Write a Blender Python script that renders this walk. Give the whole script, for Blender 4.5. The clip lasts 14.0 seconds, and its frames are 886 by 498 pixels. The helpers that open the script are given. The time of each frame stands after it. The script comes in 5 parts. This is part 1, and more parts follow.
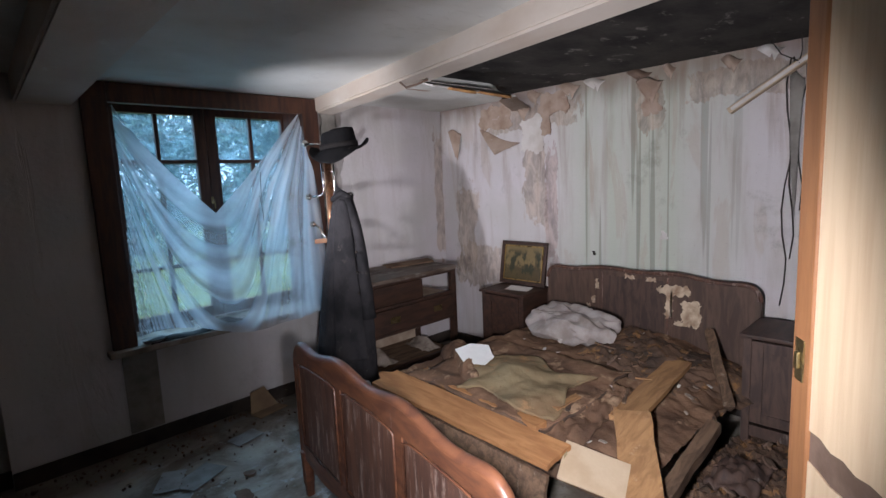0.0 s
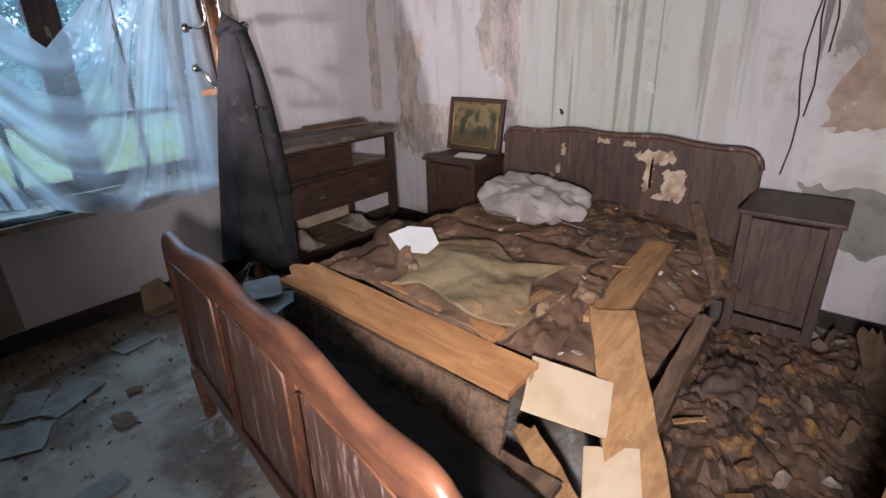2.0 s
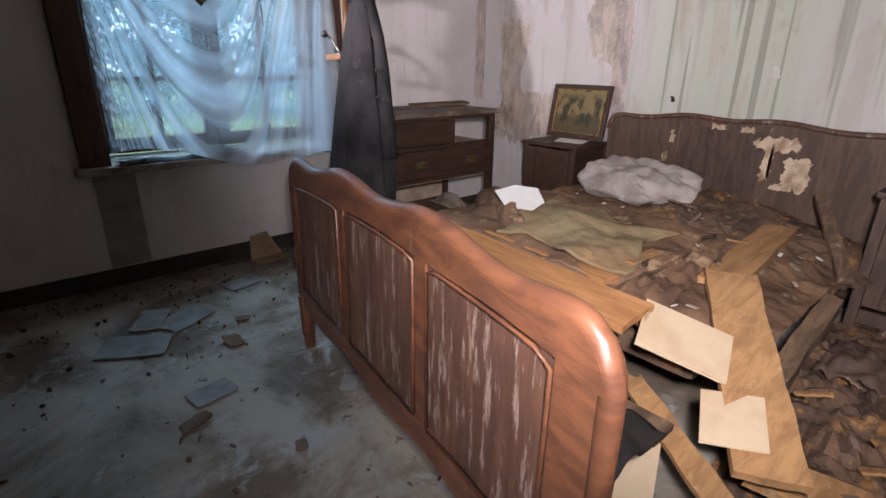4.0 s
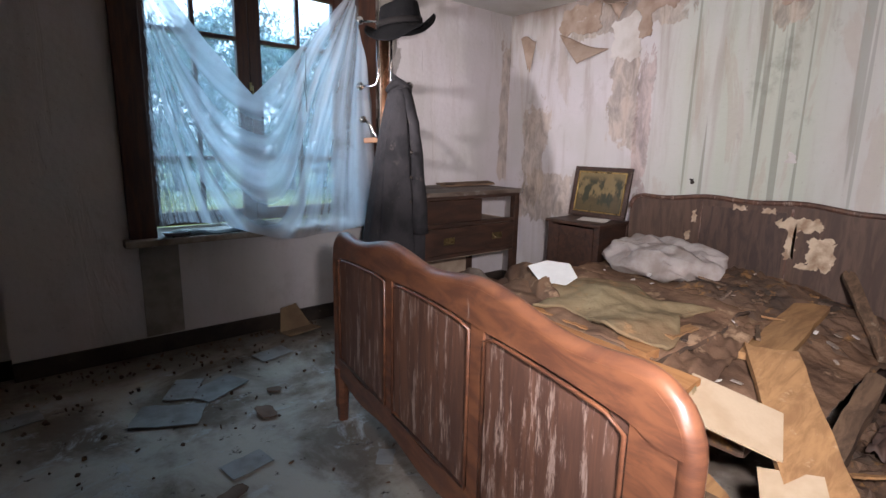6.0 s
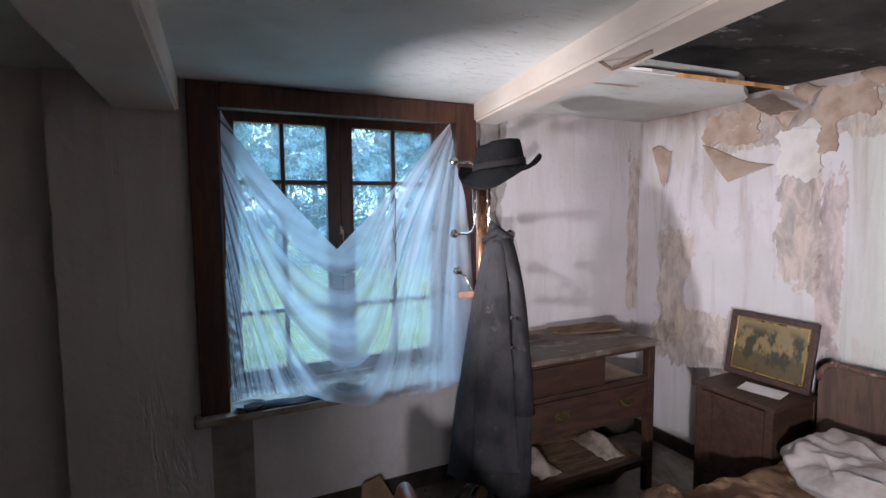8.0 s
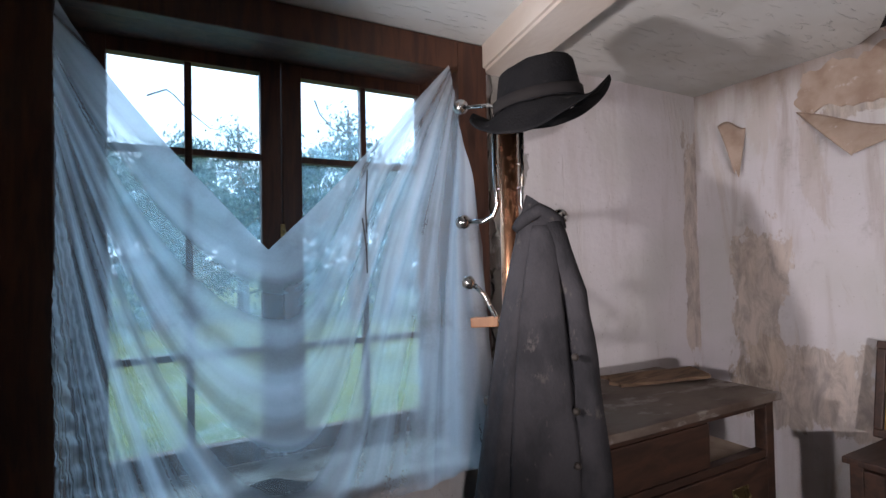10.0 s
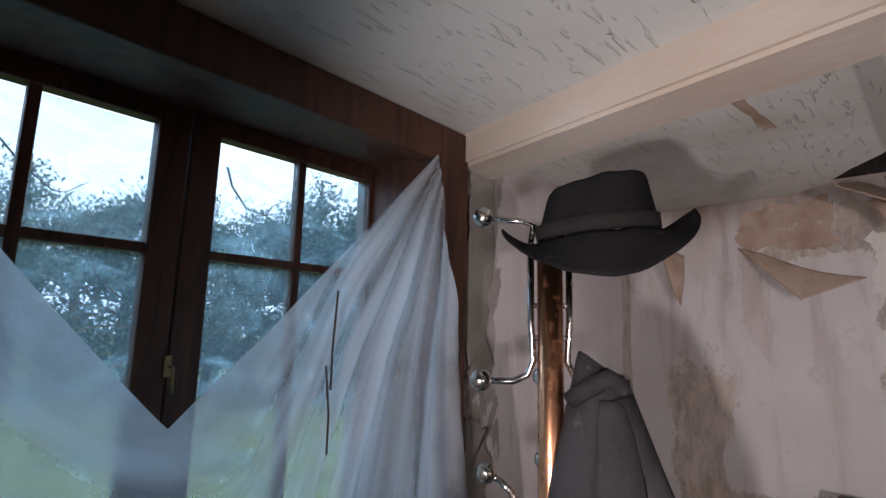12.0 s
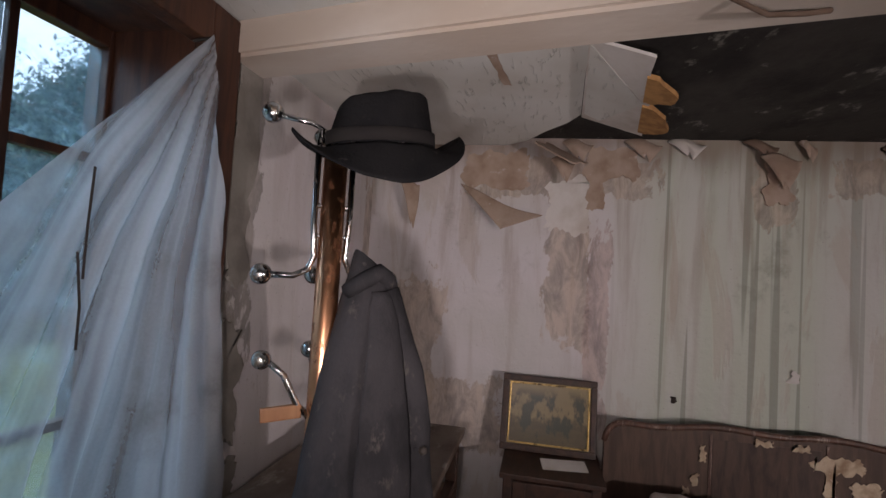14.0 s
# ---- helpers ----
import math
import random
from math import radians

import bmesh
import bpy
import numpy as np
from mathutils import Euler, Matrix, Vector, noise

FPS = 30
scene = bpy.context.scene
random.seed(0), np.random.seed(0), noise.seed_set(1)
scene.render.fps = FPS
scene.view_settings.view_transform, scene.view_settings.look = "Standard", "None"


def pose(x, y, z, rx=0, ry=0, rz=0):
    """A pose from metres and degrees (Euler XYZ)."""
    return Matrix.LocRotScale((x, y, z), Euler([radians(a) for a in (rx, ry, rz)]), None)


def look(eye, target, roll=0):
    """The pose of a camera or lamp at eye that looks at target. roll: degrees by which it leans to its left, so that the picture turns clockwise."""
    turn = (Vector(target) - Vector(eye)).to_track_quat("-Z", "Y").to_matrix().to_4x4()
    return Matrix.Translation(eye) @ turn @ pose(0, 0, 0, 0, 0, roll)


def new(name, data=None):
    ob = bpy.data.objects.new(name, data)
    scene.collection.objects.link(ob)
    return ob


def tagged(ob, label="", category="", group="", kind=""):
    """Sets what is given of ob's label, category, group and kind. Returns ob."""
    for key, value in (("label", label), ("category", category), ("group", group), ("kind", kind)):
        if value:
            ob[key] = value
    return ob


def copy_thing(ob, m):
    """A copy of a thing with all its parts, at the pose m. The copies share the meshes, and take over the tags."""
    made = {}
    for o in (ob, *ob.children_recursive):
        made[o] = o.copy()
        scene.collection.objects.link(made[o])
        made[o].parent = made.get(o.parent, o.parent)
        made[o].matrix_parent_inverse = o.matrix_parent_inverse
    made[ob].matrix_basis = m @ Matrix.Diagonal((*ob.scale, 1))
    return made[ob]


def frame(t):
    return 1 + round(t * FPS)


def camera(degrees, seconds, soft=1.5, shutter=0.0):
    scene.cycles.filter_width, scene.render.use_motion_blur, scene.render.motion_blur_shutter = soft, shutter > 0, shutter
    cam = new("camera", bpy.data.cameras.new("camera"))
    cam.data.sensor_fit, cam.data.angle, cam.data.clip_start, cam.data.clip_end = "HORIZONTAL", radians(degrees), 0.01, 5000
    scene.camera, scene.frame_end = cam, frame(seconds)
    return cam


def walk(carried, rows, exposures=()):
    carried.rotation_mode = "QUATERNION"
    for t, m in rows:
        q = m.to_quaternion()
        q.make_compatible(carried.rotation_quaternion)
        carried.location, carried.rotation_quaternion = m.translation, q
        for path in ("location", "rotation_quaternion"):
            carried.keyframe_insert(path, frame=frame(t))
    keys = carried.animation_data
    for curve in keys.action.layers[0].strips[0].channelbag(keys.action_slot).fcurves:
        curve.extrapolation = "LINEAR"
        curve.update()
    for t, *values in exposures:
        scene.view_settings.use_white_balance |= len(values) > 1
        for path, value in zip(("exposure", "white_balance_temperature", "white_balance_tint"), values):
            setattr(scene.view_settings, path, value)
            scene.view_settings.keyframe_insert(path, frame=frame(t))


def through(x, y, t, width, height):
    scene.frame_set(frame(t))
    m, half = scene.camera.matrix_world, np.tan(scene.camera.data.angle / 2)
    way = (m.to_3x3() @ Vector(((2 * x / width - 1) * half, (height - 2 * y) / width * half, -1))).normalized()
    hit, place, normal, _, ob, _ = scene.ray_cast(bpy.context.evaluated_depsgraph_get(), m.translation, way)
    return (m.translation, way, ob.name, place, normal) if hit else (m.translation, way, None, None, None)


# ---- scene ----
cam = camera(82.0, 14.0)
EXPOSURES = [(0.0, 1.3, 5950, 14), (1.5, 1.55, 6100, 17), (3.0, 1.65, 6400, 18), (5.5, 1.65, 6400, 18), (8.0, 1.8, 6000, 16), (10.5, 1.1, 6400, 18), (12.0, 0.65, 6600, 20), (13.0, 0.5, 6700, 21), (14.0, 0.45, 6800, 22)]
PATH = [
    (0, (-3.447, -3.456, 1.569), (-2.068, -2.033, 1.301), -2.6),
    (0.5, (-3.241, -3.29, 1.538), (-1.846, -1.912, 1.146), -2.6),
    (1, (-3.037, -3.116, 1.422), (-1.615, -1.842, 0.828), -1.6),
    (1.5, (-3.004, -3.13, 1.417), (-1.612, -1.907, 0.663), -2.0),
    (2, (-2.94, -3.042, 1.408), (-1.533, -1.842, 0.647), -1.7),
    (2.5, (-2.882, -3.019, 1.406), (-1.531, -1.745, 0.663), -1.8),
    (3, (-2.937, -3.003, 1.324), (-1.68, -1.642, 0.57), -1.7),
    (5.5, (-3.305, -3.057, 1.066), (-2.03, -1.59, 0.593), 1.4),
    (6, (-3.255, -2.995, 1.15), (-1.993, -1.493, 0.76), 1.2),
    (6.5, (-3.045, -3.076, 1.338), (-1.883, -1.487, 0.987), 1.3),
    (7, (-2.974, -2.95, 1.435), (-1.888, -1.286, 1.207), 1.9),
    (7.5, (-2.927, -2.712, 1.567), (-1.954, -0.976, 1.374), 0.6),
    (8, (-2.808, -2.583, 1.634), (-1.943, -0.787, 1.467), -0.5),
    (10.5, (-2.432, -1.4, 1.349), (-1.383, 0.301, 1.437), -0.9),
    (11, (-2.486, -1.219, 1.447), (-1.164, 0.281, 1.51), -0.5),
    (11.5, (-2.437, -1.064, 1.566), (-1.066, 0.378, 1.771), 1.8),
    (12, (-2.532, -0.971, 1.601), (-1.074, 0.361, 1.915), 1.5),
    (12.5, (-2.718, -0.936, 1.577), (-1.062, 0.144, 1.874), 1.2),
    (13, (-2.666, -0.917, 1.574), (-0.894, -0.016, 1.801), 3.2),
    (13.5, (-2.634, -0.767, 1.555), (-0.715, -0.236, 1.744), 2.7),
    (14, (-2.661, -0.877, 1.527), (-0.7, -0.492, 1.612), 3.6),
]
walk(cam, [(t, look(eye, target, roll)) for t, eye, target, roll in PATH], EXPOSURES)

# ---- light ----
world = bpy.data.worlds.new("sky")
world.use_nodes = True
scene.world = world
wn = world.node_tree.nodes
sky = wn.new("ShaderNodeTexSky")
sky.sky_type, sky.sun_disc = "NISHITA", False
sky.sun_elevation, sky.sun_rotation = radians(40), radians(157)
sky.dust_density, sky.air_density = 5.0, 1.0
world.node_tree.links.new(sky.outputs[0], wn["Background"].inputs[0])
wn["Background"].inputs[1].default_value = 0.15
sun = new("sun", bpy.data.lights.new("sun", "SUN"))
sun.data.energy, sun.data.angle, sun.data.color = 1.5, radians(20), (1.0, 0.96, 0.9)
sun.matrix_basis = look((2, -9, 10.9), (-3, 3, 0))


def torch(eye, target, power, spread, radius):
    """A fixed lamp for one place of the carried torch: a soft-edged warm white cone."""
    ob = new("torch_stand_in", bpy.data.lights.new("torch_stand_in", "SPOT"))
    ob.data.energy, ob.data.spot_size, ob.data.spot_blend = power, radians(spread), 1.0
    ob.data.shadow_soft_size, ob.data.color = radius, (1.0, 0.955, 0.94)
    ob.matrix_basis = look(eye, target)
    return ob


# Three fixed lamps together stand in for one torch carried along the path.
torch((-3.12, -3.12, 1.30), (-0.8, -1.95, 1.0), 98, 101, 0.05)
torch((-2.70, -0.78, 1.40), (-0.8, -0.5, 1.82), 38, 88, 0.03)
# Low lamp added to brighten the footboard and floor, where the torch passes.
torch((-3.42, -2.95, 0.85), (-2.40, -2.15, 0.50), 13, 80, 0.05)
daylight = new("window_daylight", bpy.data.lights.new("window_daylight", "AREA"))
daylight.data.shape, daylight.data.size, daylight.data.size_y = "RECTANGLE", 3.2, 2.0
daylight.data.energy, daylight.data.color = 84, (0.38, 0.72, 1.0)
daylight.matrix_basis = look((-2.05, 2.6, 4.1), (-2.05, 0.1, 1.2))


# ---- materials ----
class Nodes:
    """A small writer of node materials on a Principled base."""

    def __init__(self, name, rough=0.7, metal=0.0, spec=0.4):
        self.mat = bpy.data.materials.new(name)
        self.mat.use_nodes = True
        self.t = self.mat.node_tree
        self.bsdf = self.t.nodes["Principled BSDF"]
        self.bsdf.inputs["Roughness"].default_value = rough
        self.bsdf.inputs["Metallic"].default_value = metal
        self.bsdf.inputs["Specular IOR Level"].default_value = spec
        self.pos = self.t.nodes.new("ShaderNodeNewGeometry").outputs["Position"]

    def link(self, a, b):
        self.t.links.new(a, b)

    def scaled(self, sx, sy, sz, off=(0, 0, 0)):
        m = self.t.nodes.new("ShaderNodeMapping")
        m.inputs["Scale"].default_value = (sx, sy, sz)
        m.inputs["Location"].default_value = off
        self.link(self.pos, m.inputs["Vector"])
        return m.outputs[0]

    def noise(self, vec, scale, detail=4, rough=0.55, warp=0.0):
        n = self.t.nodes.new("ShaderNodeTexNoise")
        n.inputs["Scale"].default_value, n.inputs["Detail"].default_value = scale, detail
        n.inputs["Roughness"].default_value, n.inputs["Distortion"].default_value = rough, warp
        self.link(vec, n.inputs["Vector"])
        return n.outputs["Fac"]

    def step(self, fac, lo, hi):
        m = self.t.nodes.new("ShaderNodeMapRange")
        m.inputs["From Min"].default_value, m.inputs["From Max"].default_value = lo, hi
        m.interpolation_type = "SMOOTHSTEP"
        self.link(fac, m.inputs["Value"])
        return m.outputs[0]

    def math(self, op, a, b):
        m = self.t.nodes.new("ShaderNodeMath")
        m.operation = op
        for k, v in enumerate((a, b)):
            if isinstance(v, (int, float)):
                m.inputs[k].default_value = v
            else:
                self.link(v, m.inputs[k])
        return m.outputs[0]

    def axis(self, k):
        s = self.t.nodes.new("ShaderNodeSeparateXYZ")
        self.link(self.pos, s.inputs[0])
        return s.outputs[k]

    def mix(self, fac, a, b):
        m = self.t.nodes.new("ShaderNodeMix")
        m.data_type = "RGBA"
        for key, v in (("Factor", fac), ("A", a), ("B", b)):
            sock = [i for i in m.inputs if i.name == key and (i.type == "RGBA" or key == "Factor")][0]
            if isinstance(v, tuple):
                sock.default_value = (*v, 1)
            elif isinstance(v, (int, float)):
                sock.default_value = v
            else:
                self.link(v, sock)
        return [o for o in m.outputs if o.type == "RGBA"][0]

    def colour(self, c):
        if isinstance(c, tuple):
            self.bsdf.inputs["Base Color"].default_value = (*c, 1)
        else:
            self.link(c, self.bsdf.inputs["Base Color"])
        return self

    def gloss(self, r):
        self.link(r, self.bsdf.inputs["Roughness"])
        return self

    def bump(self, height, strength=0.4, dist=0.01):
        b = self.t.nodes.new("ShaderNodeBump")
        b.inputs["Strength"].default_value, b.inputs["Distance"].default_value = strength, dist
        self.link(height, b.inputs["Height"])
        self.link(b.outputs[0], self.bsdf.inputs["Normal"])
        return self


def aged(name, base, dark, light=None, scale=6.0, grain=60.0, rough=0.75, stretch=(1, 1, 1), bump=0.3, spec=0.3, worn=0.62):
    """Two-scale stains plus fine grain on one base colour."""
    n = Nodes(name, rough, 0, spec)
    v = n.scaled(*stretch)
    big, fine = n.noise(v, scale, 5), n.noise(v, grain, 3)
    c = n.mix(n.step(big, 0.38, 0.68), base, dark)
    if light:
        c = n.mix(n.step(n.noise(n.scaled(*stretch, (7, 3, 1)), scale * 2.3, 6, 0.65), worn, worn + 0.1), c, light)
    c = n.mix(n.math("MULTIPLY", fine, 0.35), c, dark)
    n.colour(c).bump(fine, bump, 0.004)
    return n.mat


def wall_material(name, along, stripes, stains):
    """Old paper over plaster: streaks that run down, brown water stains near the top, torn patches."""
    n = Nodes(name, 0.85, 0, 0.2)
    down = n.scaled(1, 1, 0.12)
    plain = n.scaled(1, 1, 1)
    z = n.axis(2)
    paper = n.mix(n.step(n.noise(plain, 1.7, 3), 0.35, 0.65), (0.61, 0.57, 0.58), (0.55, 0.525, 0.51))
    if stripes:
        w = n.math("MULTIPLY", n.noise(n.scaled(0, 1, 0.02), 5.5, 2), 1.0)
        band = n.math("MULTIPLY", n.step(n.math("MULTIPLY", n.axis(1), -1.0), 1.15, 1.4), n.step(n.axis(1), -2.75, -2.1))
        paper = n.mix(n.math("MULTIPLY", n.math("ADD", n.math("MULTIPLY", n.step(w, 0.44, 0.56), 0.4), 0.6), band), paper, (0.50, 0.525, 0.45))
        line = n.step(n.noise(n.scaled(0, 1, 0.015), 22, 1), 0.62, 0.66)
        paper = n.mix(n.math("MULTIPLY", n.math("MULTIPLY", line, band), 0.55), paper, (0.20, 0.20, 0.16))
    streak = n.noise(down, 9, 5, 0.6, 0.4)
    height = n.step(z, 0.9, 2.3)
    paper = n.mix(n.math("MULTIPLY", n.step(streak, 0.46, 0.70), n.math("MULTIPLY", n.math("ADD", n.math("MULTIPLY", height, 0.5), 0.3), 0.75 if stripes else 0.3)), paper, (0.30, 0.22, 0.17))
    drip = n.step(n.noise(n.scaled(1, 1, 0.22, (3, 1, 0)), 4.2, 6, 0.62, 0.8), 0.55, 0.60)
    under = n.mix(n.noise(plain, 14, 5), (0.36, 0.27, 0.20), (0.52, 0.43, 0.35))
    paper = n.mix(n.math("MULTIPLY", drip, 0.32 if stripes else 0.12), paper, under)
    ragged_edge = n.math("SUBTRACT", n.noise(n.scaled(1, 1, 0.55), 7, 7, 0.68, 0.4), 0.5)
    for at, zc, half, tall, tone in stains:
        across = n.math("ABSOLUTE", n.math("DIVIDE", n.math("SUBTRACT", n.axis(along), at), half), 0)
        upward = n.math("ABSOLUTE", n.math("DIVIDE", n.math("SUBTRACT", z, zc), tall), 0)
        inside = n.math("ADD", n.math("MAXIMUM", across, upward), n.math("MULTIPLY", ragged_edge, 2.2))
        inside = n.math("SUBTRACT", 1.0, n.step(inside, 0.86, 0.95))
        paper = n.mix(n.math("MULTIPLY", inside, 0.7), paper, n.mix(n.step(n.noise(n.scaled(1, 1, 0.4), 13, 8, 0.72, 0.6), 0.36, 0.66), tuple(1.12 * c for c in tone), tuple(0.45 * c for c in tone)))
    mould = n.step(n.noise(n.scaled(1, 1, 1, (9, 4, 2)), 2.6, 6, 0.7), 0.56, 0.70)
    paper = n.mix(n.math("MULTIPLY", mould, 0.4 if stripes else 0.15), paper, (0.17, 0.16, 0.12))
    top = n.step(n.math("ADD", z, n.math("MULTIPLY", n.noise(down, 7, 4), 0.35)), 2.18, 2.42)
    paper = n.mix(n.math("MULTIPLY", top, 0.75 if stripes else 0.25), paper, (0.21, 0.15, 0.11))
    specks = n.step(n.noise(plain, 75, 2), 0.68, 0.74)
    paper = n.mix(n.math("MULTIPLY", specks, 0.35), paper, (0.22, 0.17, 0.13))
    n.colour(paper).bump(n.math("ADD", n.noise(plain, 30, 5), n.math("MULTIPLY", drip, -0.6)), 0.35, 0.008)
    return n.mat


def wood(name, base, dark, light, axis=(1, 1, 1), rough=0.45, worn=0.66, spec=0.5, wear=(16, 0.22)):
    n = Nodes(name, rough, 0, spec)
    v = n.scaled(*axis)
    grain = n.noise(v, 26, 6, 0.65, 0.6)
    c = n.mix(n.step(grain, 0.35, 0.65), dark, base)
    w = n.noise(n.scaled(1, 1, wear[1]), wear[0], 8, 0.75)
    dust = n.step(w, worn, worn + 0.09)
    c = n.mix(n.math("MULTIPLY", dust, 0.8), c, light)
    n.colour(c).bump(grain, 0.25, 0.003)
    n.gloss(n.math("ADD", n.math("MULTIPLY", n.noise(v, 8, 4), 0.35), rough - 0.12))
    return n.mat


M = {}
TAN, PINK, GREY = (0.48, 0.385, 0.31), (0.47, 0.36, 0.33), (0.30, 0.27, 0.24)
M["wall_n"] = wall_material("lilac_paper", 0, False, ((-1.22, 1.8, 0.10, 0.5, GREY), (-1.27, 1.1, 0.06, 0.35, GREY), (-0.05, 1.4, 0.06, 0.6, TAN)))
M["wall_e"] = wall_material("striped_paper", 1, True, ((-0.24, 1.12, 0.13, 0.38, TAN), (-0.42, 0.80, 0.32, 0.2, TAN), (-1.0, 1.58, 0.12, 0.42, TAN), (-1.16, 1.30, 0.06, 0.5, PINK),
                                                        (-0.95, 2.04, 0.5, 0.10, TAN), (-1.95, 2.02, 0.10, 0.2, TAN), (-2.55, 2.08, 0.35, 0.09, TAN), (-3.2, 1.45, 0.14, 0.32, TAN), (-2.9, 1.8, 0.07, 0.5, GREY)))
# Plaster colour darkened so these walls bounce less light into the room.
M["wall_s"] = aged("low_bounce_plaster", (0.27, 0.255, 0.235), (0.17, 0.155, 0.135), None, 2.0, 40, 0.85)
M["stain_band"] = aged("grey_plaster", (0.30, 0.28, 0.25), (0.20, 0.18, 0.16), None, 8, 60, 0.9)


def ceiling_material():
    n = Nodes("combed_white_ceiling", 0.7, 0, 0.3)
    stroke = n.noise(n.scaled(1.2, 6, 1), 9, 3, 0.5, 0.6)
    ridge = n.step(stroke, 0.61, 0.68)
    c = n.mix(n.step(n.noise(n.scaled(1, 1, 1), 1.6, 4), 0.4, 0.75), (0.64, 0.64, 0.61), (0.50, 0.48, 0.43))
    n.colour(c).bump(ridge, 0.7, 0.008)
    return n.mat


M["ceiling"] = ceiling_material()
M["bare_ceiling"] = aged("blackened_bare_ceiling", (0.055, 0.05, 0.045), (0.02, 0.018, 0.017), (0.20, 0.19, 0.17), 3.0, 30, 0.9, (1, 1.6, 1), 0.6, 0.2, 0.60)
M["beam"] = aged("yellowed_white_beam", (0.64, 0.57, 0.50), (0.54, 0.45, 0.37), (0.70, 0.66, 0.60), 3.5, 50, 0.6, (1, 0.5, 1), 0.35, 0.4, 0.66)


def floor_material():
    n = Nodes("dusty_floor", 0.8, 0, 0.3)
    p = n.scaled(1, 1, 1)
    c = n.mix(n.step(n.noise(p, 1.8, 6, 0.65, 0.5), 0.40, 0.62), (0.42, 0.39, 0.335), (0.16, 0.125, 0.095))
    c = n.mix(n.step(n.noise(n.scaled(1, 1, 1, (4, 8, 0)), 5, 7, 0.7, 0.6), 0.54, 0.66), c, (0.42, 0.43, 0.42))
    c = n.mix(n.step(n.noise(n.scaled(1, 1, 1, (2, 1, 0)), 16, 6, 0.7), 0.60, 0.70), c, (0.06, 0.045, 0.035))
    # Darker brown towards the window wall, along an uneven edge.
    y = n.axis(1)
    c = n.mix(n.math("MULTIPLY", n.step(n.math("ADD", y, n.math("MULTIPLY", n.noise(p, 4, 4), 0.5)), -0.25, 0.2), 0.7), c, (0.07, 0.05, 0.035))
    n.colour(c).bump(n.noise(p, 40, 6, 0.7), 0.5, 0.01)
    return n.mat


M["floor"] = floor_material()
M["skirting"] = aged("dark_skirting", (0.06, 0.045, 0.035), (0.025, 0.02, 0.018), (0.16, 0.13, 0.1), 6, 50, 0.6)
M["frame"] = wood("red_brown_window_wood", (0.088, 0.033, 0.016), (0.042, 0.016, 0.010), (0.13, 0.08, 0.05), (1, 1, 0.12), 0.5, 0.76)
M["sill"] = aged("dusty_sill", (0.34, 0.30, 0.25), (0.16, 0.12, 0.09), (0.5, 0.48, 0.45), 9, 70, 0.7)
M["bed"] = wood("worn_bed_veneer", (0.125, 0.060, 0.038), (0.068, 0.034, 0.024), (0.32, 0.235, 0.195), (1, 1, 0.10), 0.45, 0.53, 0.5, (38, 0.13))
M["bed_edge"] = wood("polished_bed_edge", (0.165, 0.066, 0.032), (0.085, 0.034, 0.02), (0.36, 0.29, 0.25), (0.3, 0.3, 1), 0.36, 0.64, 0.6)
M["dark_wood"] = wood("dark_cabinet_wood", (0.062, 0.029, 0.018), (0.030, 0.016, 0.011), (0.15, 0.125, 0.105), (0.2, 1, 1), 0.5, 0.70)
M["grey_wood"] = wood("mouldy_panel_wood", (0.088, 0.052, 0.038), (0.046, 0.028, 0.022), (0.21, 0.18, 0.155), (1, 1, 0.2), 0.65, 0.60)
M["dusty_wood"] = aged("dust_on_dark_wood", (0.17, 0.135, 0.11), (0.07, 0.045, 0.033), (0.27, 0.24, 0.215), 5, 60, 0.75, (0.5, 1, 1), 0.3, 0.3, 0.55)
M["drawer_inside"] = aged("pale_drawer_wood", (0.50, 0.40, 0.30), (0.34, 0.25, 0.18), None, 7, 60, 0.7)
M["headboard"] = wood("peeling_headboard", (0.105, 0.062, 0.042), (0.06, 0.034, 0.024), (0.2, 0.15, 0.11), (1, 1, 0.15), 0.6, 0.66)
M["bare_ply"] = aged("bare_pale_wood", (0.62, 0.50, 0.36), (0.30, 0.20, 0.13), (0.72, 0.62, 0.48), 14, 70, 0.8)
M["plank"] = wood("raw_orange_plank", (0.42, 0.21, 0.085), (0.29, 0.135, 0.055), (0.5, 0.33, 0.19), (1, 0.15, 1), 0.75, 0.64, 0.2)
M["plank_x"] = wood("raw_brown_plank", (0.40, 0.225, 0.10), (0.26, 0.14, 0.065), (0.46, 0.30, 0.17), (0.15, 1, 1), 0.75, 0.58, 0.2)
M["old_plank"] = wood("rotten_plank", (0.19, 0.12, 0.075), (0.085, 0.055, 0.037), (0.32, 0.25, 0.18), (0.2, 1, 1), 0.85, 0.6, 0.2)
M["card"] = aged("cream_card", (0.54, 0.43, 0.30), (0.44, 0.33, 0.215), None, 5, 80, 0.8, (1, 1, 1), 0.1)
M["brown_card"] = aged("brown_cardboard", (0.30, 0.21, 0.12), (0.20, 0.13, 0.08), None, 6, 80, 0.85)
M["paper"] = aged("white_paper", (0.72, 0.72, 0.70), (0.60, 0.60, 0.58), None, 6, 90, 0.8, (1, 1, 1), 0.1)
M["floor_paper"] = aged("dirty_floor_paper", (0.33, 0.34, 0.34), (0.21, 0.21, 0.20), None, 9, 90, 0.85, (1, 1, 1), 0.1)
M["blue_paper"] = aged("blue_grey_paper", (0.33, 0.42, 0.46), (0.2, 0.26, 0.28), (0.5, 0.55, 0.56), 9, 60, 0.8)
